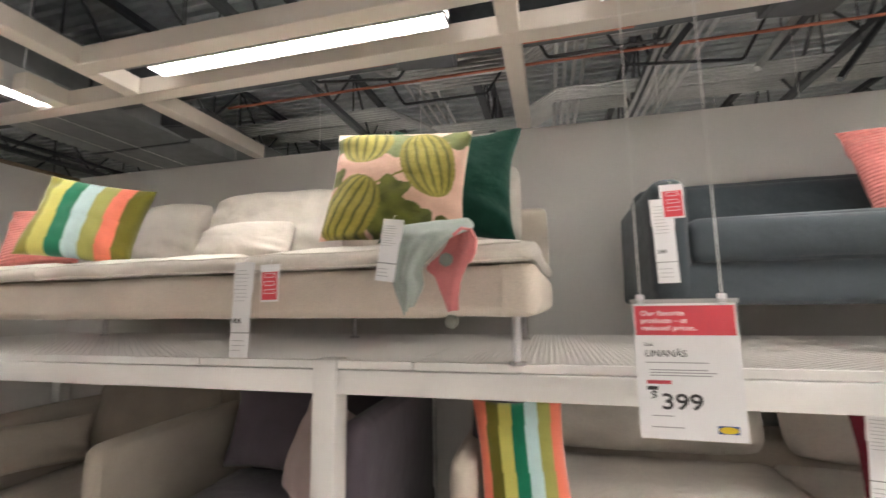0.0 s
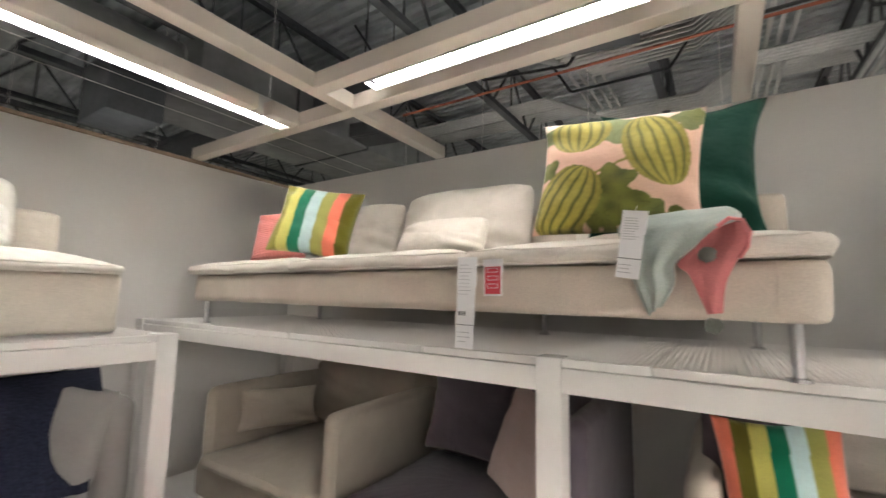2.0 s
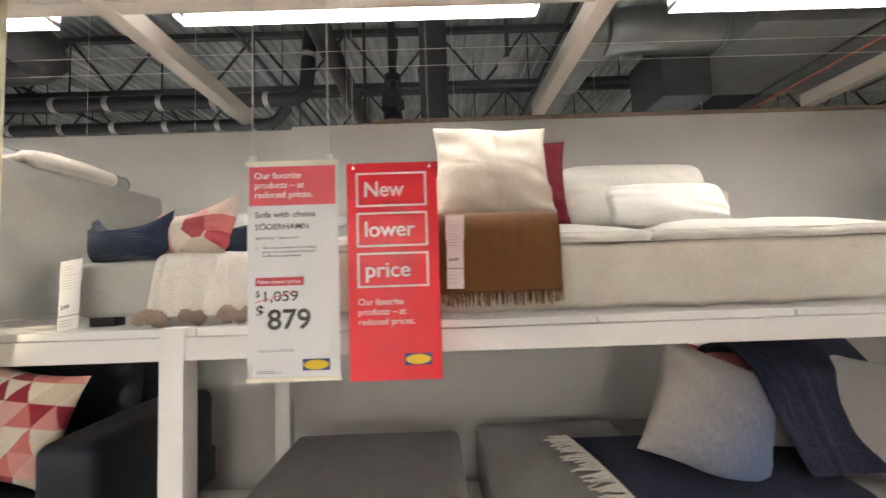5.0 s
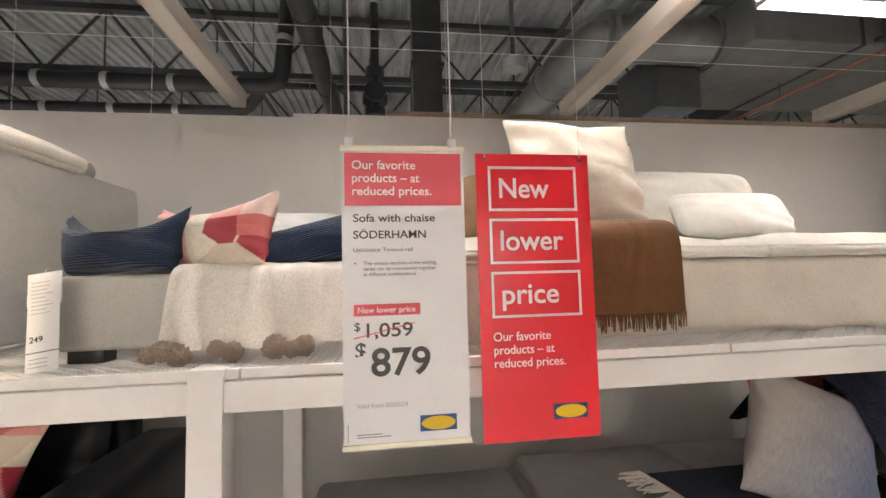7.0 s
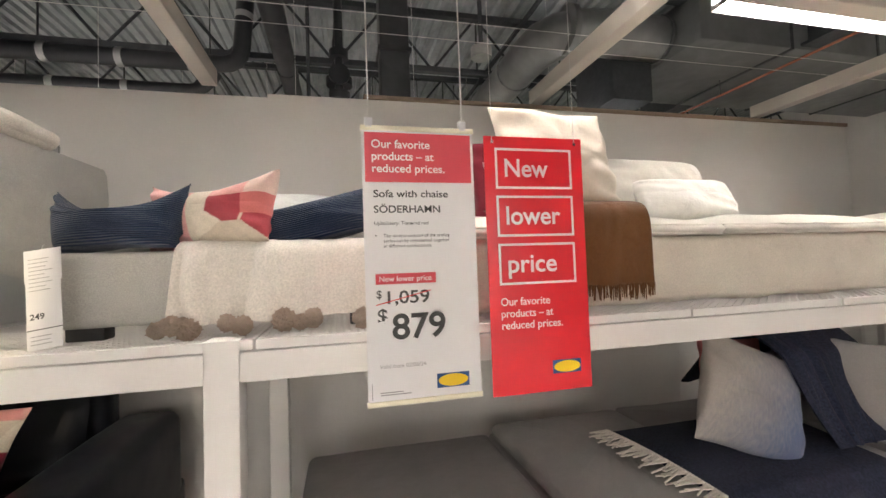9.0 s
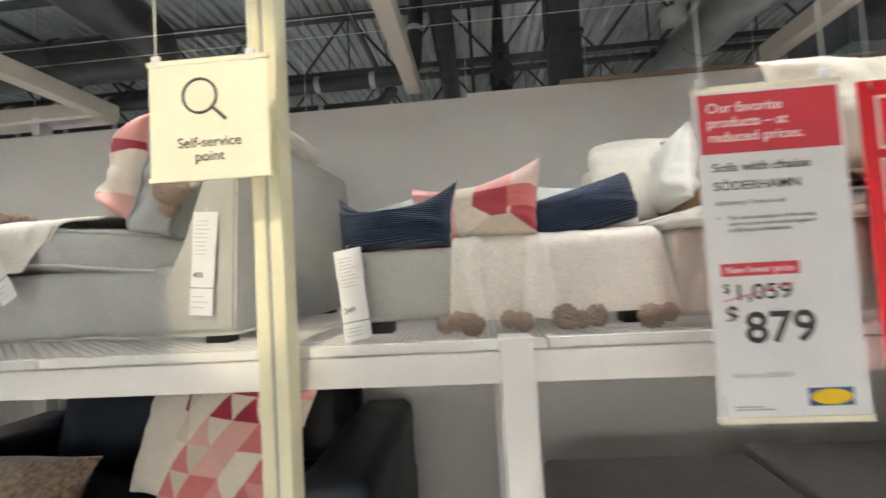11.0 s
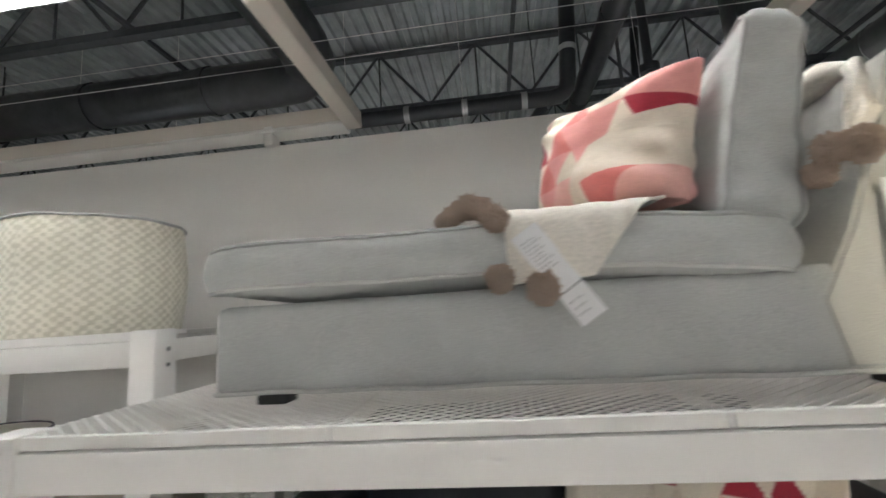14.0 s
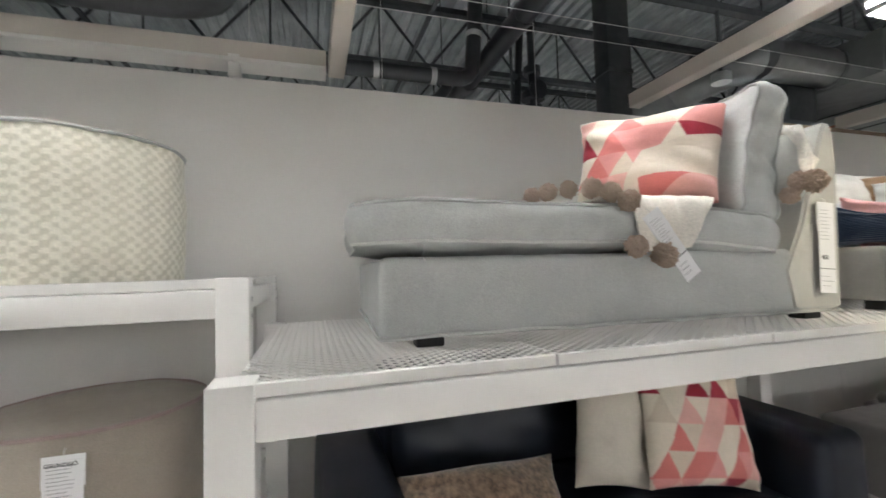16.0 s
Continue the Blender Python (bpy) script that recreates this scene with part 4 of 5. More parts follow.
def armchair(label, x, y, w, d, body, cushion, seat_h=0.43, arm_h=0.66, back_h=0.80, arm_w=0.13, rz=0, left=True, right=True, name="armchair", category="armchair", cushions=1, back=True):
    t = thing(name, label, category, x, y, LOW, rz)
    part("base", soft_block(w, d, seat_h - 0.22, 0.006, 0.03, 3, 0.004), body, t, "", pose(w / 2, d / 2, 0.10))
    a0, a1 = (arm_w if left else 0.0), w - (arm_w if right else 0.0)
    cw = (a1 - a0) / cushions
    for k in range(cushions):
        deep = d - 0.15 if back else d - 0.04
        pad, upper, lower = boxed(cw - 0.01, deep, 0.055, 0.05, 0.012, 0.06, 0.012, 0.006, 0.008, 4 + k)
        c = part("seat_cushion", pad, cushion, t, "", pose(a0 + cw * (k + 0.5), (deep - 0.07) / 2, seat_h - 0.11))
        piping(c, lower[::2], cushion, 0.004)
    if back:
        inset = arm_w if arm_w > 0.2 else 0.01
        part("backrest", soft_block(w - 2 * inset, 0.16, back_h - 0.2, 0.01, 0.06, 6, 0.004), body, t, "", pose(w / 2, d - 0.09, 0.15))
    for k in range(cushions if back else 0):
        part("back_cushion", pillow_mesh("back_cushion", cw - 0.03, 0.44, 0.2, cushion, seed=40 + k, pinch=0.03, soft=0.10), cushion, t, "", pose(a0 + cw * (k + 0.5), d - 0.27, seat_h - 0.01, -12, 0, 0))
    if left:
        part("armrest", soft_block(arm_w, d - 0.05, arm_h - 0.1, 0.008, 0.055, 7, 0.004), body, t, "", pose(arm_w / 2, d / 2, 0.10))
    if right:
        part("armrest", soft_block(arm_w, d - 0.05, arm_h - 0.1, 0.008, 0.055, 8, 0.004), body, t, "", pose(w - arm_w / 2, d / 2, 0.10))
    for lx in (0.07, w - 0.07):
        for ly in (0.07, d - 0.07):
            part("leg", tube((lx, ly, 0), (lx, ly, 0.11), 0.014, 10), M_CHROME, t)
    return t


armchair("taupe armchair with a loose arm cushion", -2.68, 1.42, 1.09, 1.0, F_TAUPE, F_TAUPE, 0.40, 0.70, 0.82, 0.10)
armchair("dark plum armchair under the deck", -1.54, 1.44, 1.04, 0.95, F_PLUM, F_PLUM, 0.42, 0.84, 0.86, 0.10, 0, False, True)
armchair("pale beige low sofa under the deck", -0.24, 1.55, 2.4, 0.95, F_BEIGE, F_BEIGECUSH, 0.58, 0.72, 0.70, 0.10, 0, True, False, "sofa", "sofa", 2)
armchair("mid grey low sofa with piled cushions", -2.17, -0.66, 1.57, 1.0, F_MIDGREY, F_MIDGREY, 0.44, 0.80, 0.76, 0.12, 90, False, True, "sofa", "sofa", 2, False)
ot = thing("ottoman", "dark grey upholstered ottoman", "ottoman", -2.17, -1.56, LOW, 90)
part("body", soft_block(0.80, 0.70, 0.33, 0.008, 0.035, 5, 0.003), F_DARKGREY, ot, "", pose(0.40, 0.35, 0.115))
for x in (0.08, 0.72):
    for y in (0.08, 0.62):
        part("leg", tube((x, y, 0), (x, y, 0.13), 0.014, 10), M_CHROME, ot)
armchair("wide black leather armchair under the deck", -2.30, -4.08, 1.95, 0.90, M_LEATHER, M_LEATHER, 0.42, 0.62, 0.92, 0.25, 90)


# ---------- printed patterns ----------
def stripes(colours):
    def colour(u, v):
        k = (u + 1) / 2 * len(colours)
        return colours[min(len(colours) - 1, max(0, int(k + 0.04 * math.sin(v * 5))))]
    return colour


OLIVE, LIME, GREEN, ICE, SAGE, CORAL, DARKOLIVE = (0.24, 0.22, 0.035), (0.52, 0.48, 0.12), (0.0, 0.15, 0.075), (0.48, 0.64, 0.65), (0.33, 0.33, 0.09), (0.74, 0.19, 0.12), (0.11, 0.10, 0.01)


def melon(u, v):
    pink = (0.70, 0.45, 0.35) if v < 0.75 else (0.70, 0.56, 0.48)
    wob = 0.05 * noise.noise(Vector((u * 3, v * 3, 1)))
    for cx, cy, rx, ry, turn in ((-0.46, 0.62, 0.40, 0.42, 0.05), (0.48, 0.26, 0.38, 0.66, 0.30), (-0.56, -0.56, 0.44, 0.56, -0.42)):
        dx, dy = u - cx, v - cy
        a, b = dx * math.cos(turn) + dy * math.sin(turn), -dx * math.sin(turn) + dy * math.cos(turn)
        if (a / rx) ** 2 + (b / ry) ** 2 < 1 + wob:
            s = a / rx / math.sqrt(max(0.05, 1 - (b / ry) ** 2))
            rib = abs(math.sin(s * 8.5 + 0.5 * noise.noise(Vector((u * 4, v * 4, 3)))))
            k = min(1.0, max(0.0, rib * 1.9 - 0.35)) * (0.85 + 0.25 * noise.noise(Vector((u * 16, v * 16, 4))))
            shade = 0.70 + 0.30 * (1 - s * s)
            lo, hi = (0.105, 0.11, 0.03), (0.40, 0.345, 0.075)
            return tuple(shade * (p * (1 - k) + q * k) for p, q in zip(lo, hi))
    for cx, cy, r, grey in ((-0.02, 0.62, 0.27, 1), (0.84, 0.80, 0.20, 0.6), (-0.92, 0.62, 0.14, 1), (-0.86, -0.05, 0.14, 0.3), (0.04, -0.28, 0.20, 0), (0.10, -0.64, 0.25, 0), (-0.12, -0.45, 0.17, 0), (0.42, -0.80, 0.18, 0.2), (0.76, -0.88, 0.18, 0), (-0.10, -0.85, 0.16, 0)):
        d = math.hypot(u - cx, v - cy)
        a = math.atan2(v - cy, u - cx)
        if d < 1.15 * r * (1 + 0.18 * math.sin(4 * a + cx * 9)) + wob:
            k = 0.5 + 0.7 * noise.noise(Vector((u * 5, v * 5, 2)))
            vein = 0.8 if abs(math.sin(a * 4)) < 0.12 and d > 0.04 else 1.0
            return tuple(vein * ((p + q * k) * (1 - grey) + g * grey) for p, q, g in zip((0.06, 0.075, 0.018), (0.13, 0.12, 0.025), (0.17, 0.195, 0.085)))
    if abs(v + 0.05 - 0.12 * math.sin(u * 6)) < 0.02 and -0.4 < u < 0.7:
        return (0.22, 0.20, 0.05)
    return pink


GEO = ((0.30, 0.025, 0.045), (0.56, 0.17, 0.155), (0.66, 0.37, 0.33), (0.68, 0.61, 0.51), (0.58, 0.50, 0.405), (0.68, 0.61, 0.51), (0.62, 0.27, 0.25))


def geometric(scale=2.4, seed=0):
    def colour(u, v):
        y = v * scale
        r = math.floor(y)
        fy = y - r
        x = u * scale * 1.05 + (r % 2) * 0.5
        c = math.floor(x)
        fx = x - c
        tri = 0 if fx < (1 - fy) * 0.5 else (2 if fx > 1 - (1 - fy) * 0.5 else 1)
        if tri == 2:
            c, tri = c + 1, 0
        # two triangles side by side often share one colour
        pick = int((math.sin((c * 12.9 + r * 78.2 + (tri * 3.1 if (c + r) % 3 else 0) + seed) * 1.7) * 437.5) % 1 * len(GEO))
        return GEO[pick % len(GEO)]
    return colour


def fade(u, v):
    k = max(0.0, min(1.0, 0.5 + 0.62 * u - 0.30 * v + 0.2 * noise.noise(Vector((u * 30, v * 9, 0)))))
    return tuple(a * (1 - k) + b * k for a, b in zip((0.40, 0.365, 0.335), (0.10, 0.13, 0.215)))


# ---------- loose cushions on the north sofa ----------
SEAT_N = DECK + 0.375
pillow("square cushion in green, yellow, blue and coral stripes", 0.50, 0.42, 0.16, F_VELVETPATTERN, -2.05, 1.60, SEAT_N + 0.02, 14, 22, 8, colour=stripes([OLIVE, LIME, GREEN, ICE, SAGE, CORAL, DARKOLIVE]), n=84, seed=2)
pillow("coral knitted cushion tucked behind the striped one", 0.42, 0.36, 0.14, F_CORAL, -2.50, 1.74, SEAT_N + 0.02, 18, 18, -4, seed=4)
pillow("large square cushion printed with green melons on pink", 0.53, 0.45, 0.18, F_PATTERN, -0.40, 1.46, SEAT_N + 0.012, 14, 4, 3, colour=melon, n=120, seed=6)
pillow("dark green velvet cushion behind the melon cushion", 0.54, 0.50, 0.16, F_GREEN, -0.24, 1.63, SEAT_N + 0.02, 12, 4, 4, seed=8, wrinkle=0.026, pinch=0.17, n=64)
pillow("coral and cream knitted cushion on the slate sofa", 0.46, 0.42, 0.15, F_CORAL, 1.56, 2.02, DECK + 0.47, 16, 0, -4, seed=9)

# ---------- loose cushions on the pale sofa (faces east) ----------
SEAT_W = DECK + 0.335
pillow("square cream cotton cushion, creased in the middle", 0.49, 0.42, 0.17, F_CREAM, -2.36, -0.60, SEAT_W + 0.03, 16, 90, 0, seed=12, wrinkle=0.032, n=64)
pillow("burgundy velvet cushion behind the cream one", 0.47, 0.44, 0.14, F_BURG, -2.58, -0.47, SEAT_W + 0.02, 14, 90, 3, seed=13)
pillow("white cotton cushion leaning at the sofa end", 0.26, 0.27, 0.11, F_WHITE, -2.68, -1.04, SEAT_W + 0.02, 4, 0, -6, seed=14)
pillow("tan brown cotton cushion behind the white one", 0.38, 0.34, 0.14, F_TANBROWN, -2.78, -0.86, SEAT_W + 0.02, 16, 62, -6, seed=15)
pillow("small white lumbar cushion", 0.28, 0.22, 0.14, F_WHITE, -2.44, -0.72, SEAT_W + 0.035, 22, 84, 0, seed=16)

pillow("burgundy velvet cushion standing behind the white ones", 0.36, 0.38, 0.14, F_BURG, -2.64, -0.67, SEAT_W + 0.02, 12, 84, -6, seed=17)

def facets(u, v):
    """Large cut facets: blush corners above, a dark red kite beside a lighter red one, cream below."""
    weave = 1.0 if (math.floor(u * 9) + math.floor(v * 6)) % 2 else 0.96
    if u < -0.1:
        return tuple(c * weave for c in (0.72, 0.38, 0.36))
    if v > 0.30 + 0.22 * max(0.0, 0.5 - u):
        return tuple(c * weave for c in ((0.66, 0.34, 0.31) if u < 0.72 else (0.68, 0.52, 0.46))) if u > 0.16 else (0.68, 0.61, 0.51)
    if 0.16 < u < 0.66 and v > -0.52 + 1.15 * max(0.0, 0.45 - u):
        return (0.34, 0.05, 0.065)
    if u >= 0.66 and v > -0.30:
        return (0.55, 0.16, 0.15)
    if u > 0.70 and v > -0.92 + 1.6 * (0.98 - u):
        return (0.34, 0.05, 0.065)
    return tuple(c * weave for c in (GEO[3] if u - v < 0.9 else GEO[4]))


# ---------- on the grey linen seat unit ---
TOP_S = DECK + 0.238
pillow("navy ribbed cushion slumped between its corners", 0.42, 0.19, 0.16, F_NAVY, -2.315, -2.02, TOP_S, 10, 72, -1, seed=18, slump=0.85, wrinkle=0.016, pinch=0.07, taper=0.12, soft=0.02)
pillow("navy ribbed cushion slumped on its side", 0.46, 0.155, 0.15, F_NAVY, -2.315, -1.51, TOP_S + 0.006, 12, 90, -12, seed=19, slump=0.3, wrinkle=0.016, pinch=0.03, taper=0.06, soft=0.08)
pillow("cushion printed in red, pink and cream triangles", 0.44, 0.225, 0.16, F_PATTERN, -2.315, -1.785, TOP_S + 0.004, 12, 66, -4, colour=facets, n=100, seed=20, slump=0.45, pinch=0.05, taper=0.1, wrinkle=0.016)

# ---------- on the chaise ----------
def triangles_fading(u, v):
    """Triangles above, a creased plain field low on one side."""
    plain = (0.64, 0.56, 0.47) if v < -0.02 + 0.35 * u and u > 0.0 + 0.3 * v else None
    if plain and v < -0.62 + 0.10 * u and u > 0.0:
        return GEO[1] if u - v < 1.25 else GEO[2]
    return plain or geometric(2.2, 50)(u, v)


pillow("cushion printed in red, pink and cream triangles", 0.48, 0.36, 0.21, F_PATTERN, -2.46, -2.98, DECK + 0.386, 14, 38, 3, colour=triangles_fading, n=120, seed=22, wrinkle=0.030, taper=0.05, soft=0.02)

# ---------- lower cushions ----------
pillow("taupe loose cushion against the arm", 0.46, 0.24, 0.14, F_TAUPE, -2.42, 1.78, LOW + 0.43, 18, 62, 0, seed=24)
pillow("dusty mauve cushion against the arm", 0.44, 0.42, 0.18, F_MAUVE, -0.80, 1.62, LOW + 0.46, 16, -35, 10, seed=25)
pillow("dark plum cushion in the armchair", 0.46, 0.42, 0.16, F_PLUM, -1.22, 1.95, LOW + 0.46, 16, 0, 0, seed=26)
pillow("striped cushion in coral, olive, green and blue", 0.31, 0.44, 0.14, F_VELVETPATTERN, 0.03, 1.60, LOW + 0.47, 8, 2, -4, colour=stripes([CORAL, DARKOLIVE, LIME, GREEN, ICE, SAGE, CORAL]), n=84, seed=27)
pillow("black cushion behind the striped one", 0.34, 0.42, 0.12, F_PLUM, -0.06, 1.78, LOW + 0.50, 10, 0, 4, seed=28)
pillow("maroon knitted cushion on the pale sofa", 0.42, 0.40, 0.15, F_BURG, 1.25, 1.75, LOW + 0.56, 12, -8, 0, seed=29)
pillow("grey cushion fading into slate blue", 0.47, 0.47, 0.17, F_PATTERN, -2.29, 0.10, LOW + 0.44, 22, 80, 24, colour=fade, n=90, seed=30)
pillow("small grey cushion beside the faded one", 0.24, 0.34, 0.15, F_MIDGREY, -2.50, 0.50, LOW + 0.43, 12, 80, -8, seed=31)
pillow("tall grey cushion against the arm", 0.34, 0.42, 0.16, F_MIDGREY, -2.36, 0.68, LOW + 0.44, 10, 24, 6, seed=32)
pillow("terracotta cushion behind the faded one", 0.34, 0.40, 0.12, F_PINKLIN, -2.58, 0.36, LOW + 0.46, 12, 84, 8, seed=33)
pillow("beige cushion on the black armchair", 0.32, 0.44, 0.14, F_CREAM, -2.62, -3.02, LOW + 0.42, 14, 80, 8, seed=34)
pillow("cushion printed in red, pink and cream triangles", 0.50, 0.46, 0.17, F_PATTERN, -2.50, -2.72, LOW + 0.42, 18, 88, 9, colour=geometric(2.4, 5), n=100, seed=35)
pillow("brown faux fur cushion on the black armchair", 0.56, 0.30, 0.20, F_FUR, -2.46, -3.56, LOW + 0.36, 40, 88, 0, seed=36)

# red cushions piled in a white bin at the shelf corner
bin_ = thing("display_bin", "white wire display bin filled with cushions", "bin", -1.58, 0.62, 0)
for x, y in ((-0.28, -0.28), (0.28, -0.28), (-0.28, 0.28), (0.28, 0.28)):
    part("corner_post", tube((x, y, 0), (x, y, 0.43), 0.012, 8), M_WHITE, bin_)
for k in range(7):
    for s in (-0.28, 0.28):
        z = 0.03 + k * 0.06
        part("wire", tube((-0.28, s, z), (0.28, s, z), 0.004, 6), M_WHITE, bin_)
        part("wire", tube((s, -0.28, z), (s, 0.28, z), 0.004, 6), M_WHITE, bin_)
part("floor_panel", box(-0.27, 0.27, -0.27, 0.27, 0.29, 0.31), M_WHITE, bin_)
pillow("red ribbed cushion in the bin", 0.50, 0.34, 0.18, F_REDKNIT, -1.54, 0.55, 0.315, 30, 60, 4, seed=38)
pillow("plain red cushion in the bin", 0.46, 0.35, 0.16, F_REDPLAIN, -1.70, 0.68, 0.315, 22, 60, -4, seed=39)


# ---------- throws ----------
def fringe(parent, x0, x1, y, z, length, material, n=60, seed=0):
    rnd = random.Random(seed)
    bm = bmesh.new()
    for k in range(n):
        x = x0 + (x1 - x0) * (k + 0.5) / n
        dx, dy = rnd.uniform(-0.008, 0.008), rnd.uniform(-0.006, 0.006)
        ln = length * rnd.uniform(0.7, 1.1)
        add_tube(bm, (x, y, z), (x + dx, y + dy, z - ln), 0.0024, 5, 0.0016)
    return tagged(part("fringe", bm, material, parent, "twisted fringe"), kind="stuff")


t = thing("throw_blanket", "brown wool throw with a fringe over the sofa front", "throw", -2.18, -1.27, DECK, 90)
part("cloth", drape([(0.40, 0.385), (0.06, 0.375), (-0.028, 0.352), (-0.046, 0.29), (-0.048, 0.085)], 0.435, 0.855, 0.006, 3, 0.006, 1), F_BROWN, t)
fringe(t, 0.44, 0.855, -0.051, 0.09, 0.05, F_BROWN, 90, 3)

t = thing("throw_blanket", "ecru cotton throw with brown pompoms over the seat", "throw", -2.235, -2.14, DECK, 90)
part("cloth", drape([(0.20, 0.262), (0.03, 0.262), (-0.014, 0.24), (-0.026, 0.18), (-0.050, 0.040)], 0.315, 0.835, 0.030, 8, 0.006, 4, 0.03, 0.06, 130, 0.012), F_ECRU, t)
for k, x in enumerate((0.275, 0.31, 0.345, 0.44, 0.475, 0.58, 0.62, 0.655, 0.79, 0.83)):
    pom_at(t, F_POM, 0.021 + 0.004 * (k % 3), x, -0.066 - 0.012 * (k % 2), 0.028 + 0.010 * (k % 2), k)


def cut_drape(profile, x0, x1, cut, slide=None, folds=0.012, waves=6, thick=0.006, seed=0, nx=50, ny=40):
    """Cloth over a line of (y, z) points of which each column keeps only the share cut(s)."""
    pts = [Vector((0, y, z)) for y, z in profile]
    lengths = [0.0]
    for a, b in zip(pts, pts[1:]):
        lengths.append(lengths[-1] + (b - a).length)

    def at(d):
        for k in range(len(pts) - 1):
            if d <= lengths[k + 1] or k == len(pts) - 2:
                return pts[k].lerp(pts[k + 1], (d - lengths[k]) / (lengths[k + 1] - lengths[k]))

    bm = bmesh.new()
    rows = []
    for j in range(ny + 1):
        row = []
        for i in range(nx + 1):
            s, f = i / nx, j / ny
            d = lengths[-1] * f * cut(s)
            p = (at(max(0, d - 0.015)) + at(d) + at(min(lengths[-1], d + 0.015))) / 3
            fold = folds * math.sin(s * waves * math.pi + seed + f) * f + folds * 0.6 * noise.noise(Vector((s * 5, f * 5, seed)))
            x = x0 + (x1 - x0) * s + (slide(s, f) if slide else 0.0)
            row.append(bm.verts.new((x, p.y - abs(fold), p.z + abs(fold) * 0.3)))
        rows.append(row)
    for a, b in zip(rows, rows[1:]):
        for i in range(nx):
            bm.faces.new((a[i], a[i + 1], b[i + 1], b[i]))
    bmesh.ops.recalc_face_normals(bm, faces=bm.faces)
    bmesh.ops.solidify(bm, geom=bm.faces, thickness=thick)
    return bm


t = thing("throw_blanket", "ecru wool throw with brown pompoms across the chaise", "throw", -2.272, -3.93, DECK, 87)
part("cloth", cut_drape([(0.60, 0.408), (0.08, 0.402), (-0.022, 0.376), (-0.036, 0.31), (-0.046, 0.220)], 0.665, 1.05, lambda s: 1.0 - 0.035 * s if s < 0.48 else 0.983 - 0.55 * (s - 0.48), lambda s, f: 0.05 * f * (0.6 - s), 0.008, 4, 0.006, 3), F_ECRU, t)
for k, (x, y, z, r) in enumerate(((0.525, 0.24, 0.426, 0.024), (0.555, 0.19, 0.428, 0.027), (0.585, 0.12, 0.424, 0.025), (0.615, 0.045, 0.414, 0.027), (0.645, 0.0, 0.395, 0.027), (0.675, -0.035, 0.365, 0.027), (0.675, -0.055, 0.240, 0.028), (0.755, -0.062, 0.215, 0.031))):
    pom_at(t, F_POM, r, x, y, z, k)
for k in range(3):
    w = 0.012 * (k - 1)
    part("fold", cord([(1.48, 0.14, 0.660), (1.452 + w, 0.07 + 0.02 * k, 0.640), (1.415 + 1.4 * w, 0.03 + 0.012 * k, 0.58 - 0.5 * w), (1.385 + 1.1 * w, 0.012 - 0.006 * k, 0.51), (1.36 + w * 0.8, -0.01 + 0.008 * k, 0.465), (1.335 + w, -0.02, 0.440)], 0.014 + 0.003 * (k % 2), 9), F_ECRU, t)
for k, (x, y, z, r) in enumerate(((1.30, -0.025, 0.435, 0.028), (1.345, -0.035, 0.435, 0.034), (1.29, 0.0, 0.395, 0.026))):
    pom_at(t, F_POM, r, x, y, z, k + 3)
part("fold", soft_block(0.10, 0.42, 0.06, 0.01, 0.028, 7, 0.02, 14), F_ECRU, t, "", pose(1.47, 0.36, 0.635))

t = thing("throw_blanket", "sage throw with a pink lining and pompoms over the sofa edge", "throw", -2.83, 1.40, DECK, -2.3)


def sheet(left, right, depth, thick=0.005, nx=28, per=6, ripple=0.004, seed=0):
    """Cloth between two edge lines of (x, y, z), set off towards -y by depth(s, f)."""
    def along(line, f):
        q = f * (len(line) - 1)
        k = min(len(line) - 2, int(q))
        a, b = Vector(line[k]), Vector(line[k + 1])
        p0, p3 = Vector(line[max(0, k - 1)]), Vector(line[min(len(line) - 1, k + 2)])
        u = q - k
        return 0.5 * (2 * a + (b - p0) * u + (2 * p0 - 5 * a + 4 * b - p3) * u * u + (3 * a - p0 - 3 * b + p3) * u ** 3)

    bm = bmesh.new()
    ny = per * (len(left) - 1)
    rows = []
    for j in range(ny + 1):
        f = j / ny
        a, b = along(left, f), along(right, f)
        row = []
        for i in range(nx + 1):
            s = i / nx
            p = a.lerp(b, s)
            p.y -= depth(s, f) + ripple * noise.noise(Vector((s * 5, f * 4, seed)))
            row.append(bm.verts.new(p))
        rows.append(row)
    for a, b in zip(rows, rows[1:]):
        for i in range(nx):
            bm.faces.new((a[i], a[i + 1], b[i + 1], b[i]))
    bmesh.ops.recalc_face_normals(bm, faces=bm.faces)
    bmesh.ops.solidify(bm, geom=bm.faces, thickness=thick)
    return bm


part("cloth", sheet([(2.55, 0.17, 0.420), (2.515, 0.02, 0.415), (2.492, -0.048, 0.378), (2.499, -0.052, 0.338), (2.508, -0.054, 0.290), (2.523, -0.056, 0.240), (2.540, -0.056, 0.192), (2.562, -0.054, 0.142)],
                    [(2.70, 0.15, 0.420), (2.735, 0.0, 0.420), (2.768, -0.062, 0.382), (2.720, -0.092, 0.352), (2.680, -0.094, 0.316), (2.630, -0.080, 0.272), (2.624, -0.066, 0.222), (2.592, -0.058, 0.170)],
                    lambda s, f: (0.018 * math.sin(math.pi * s) + 0.012 * math.sin(2.5 * math.pi * s) ** 2 * min(1.0, 2 * f)) * min(1.0, 3 * f), 0.005, 36, 6, 0.010, 5), F_SAGE, t)
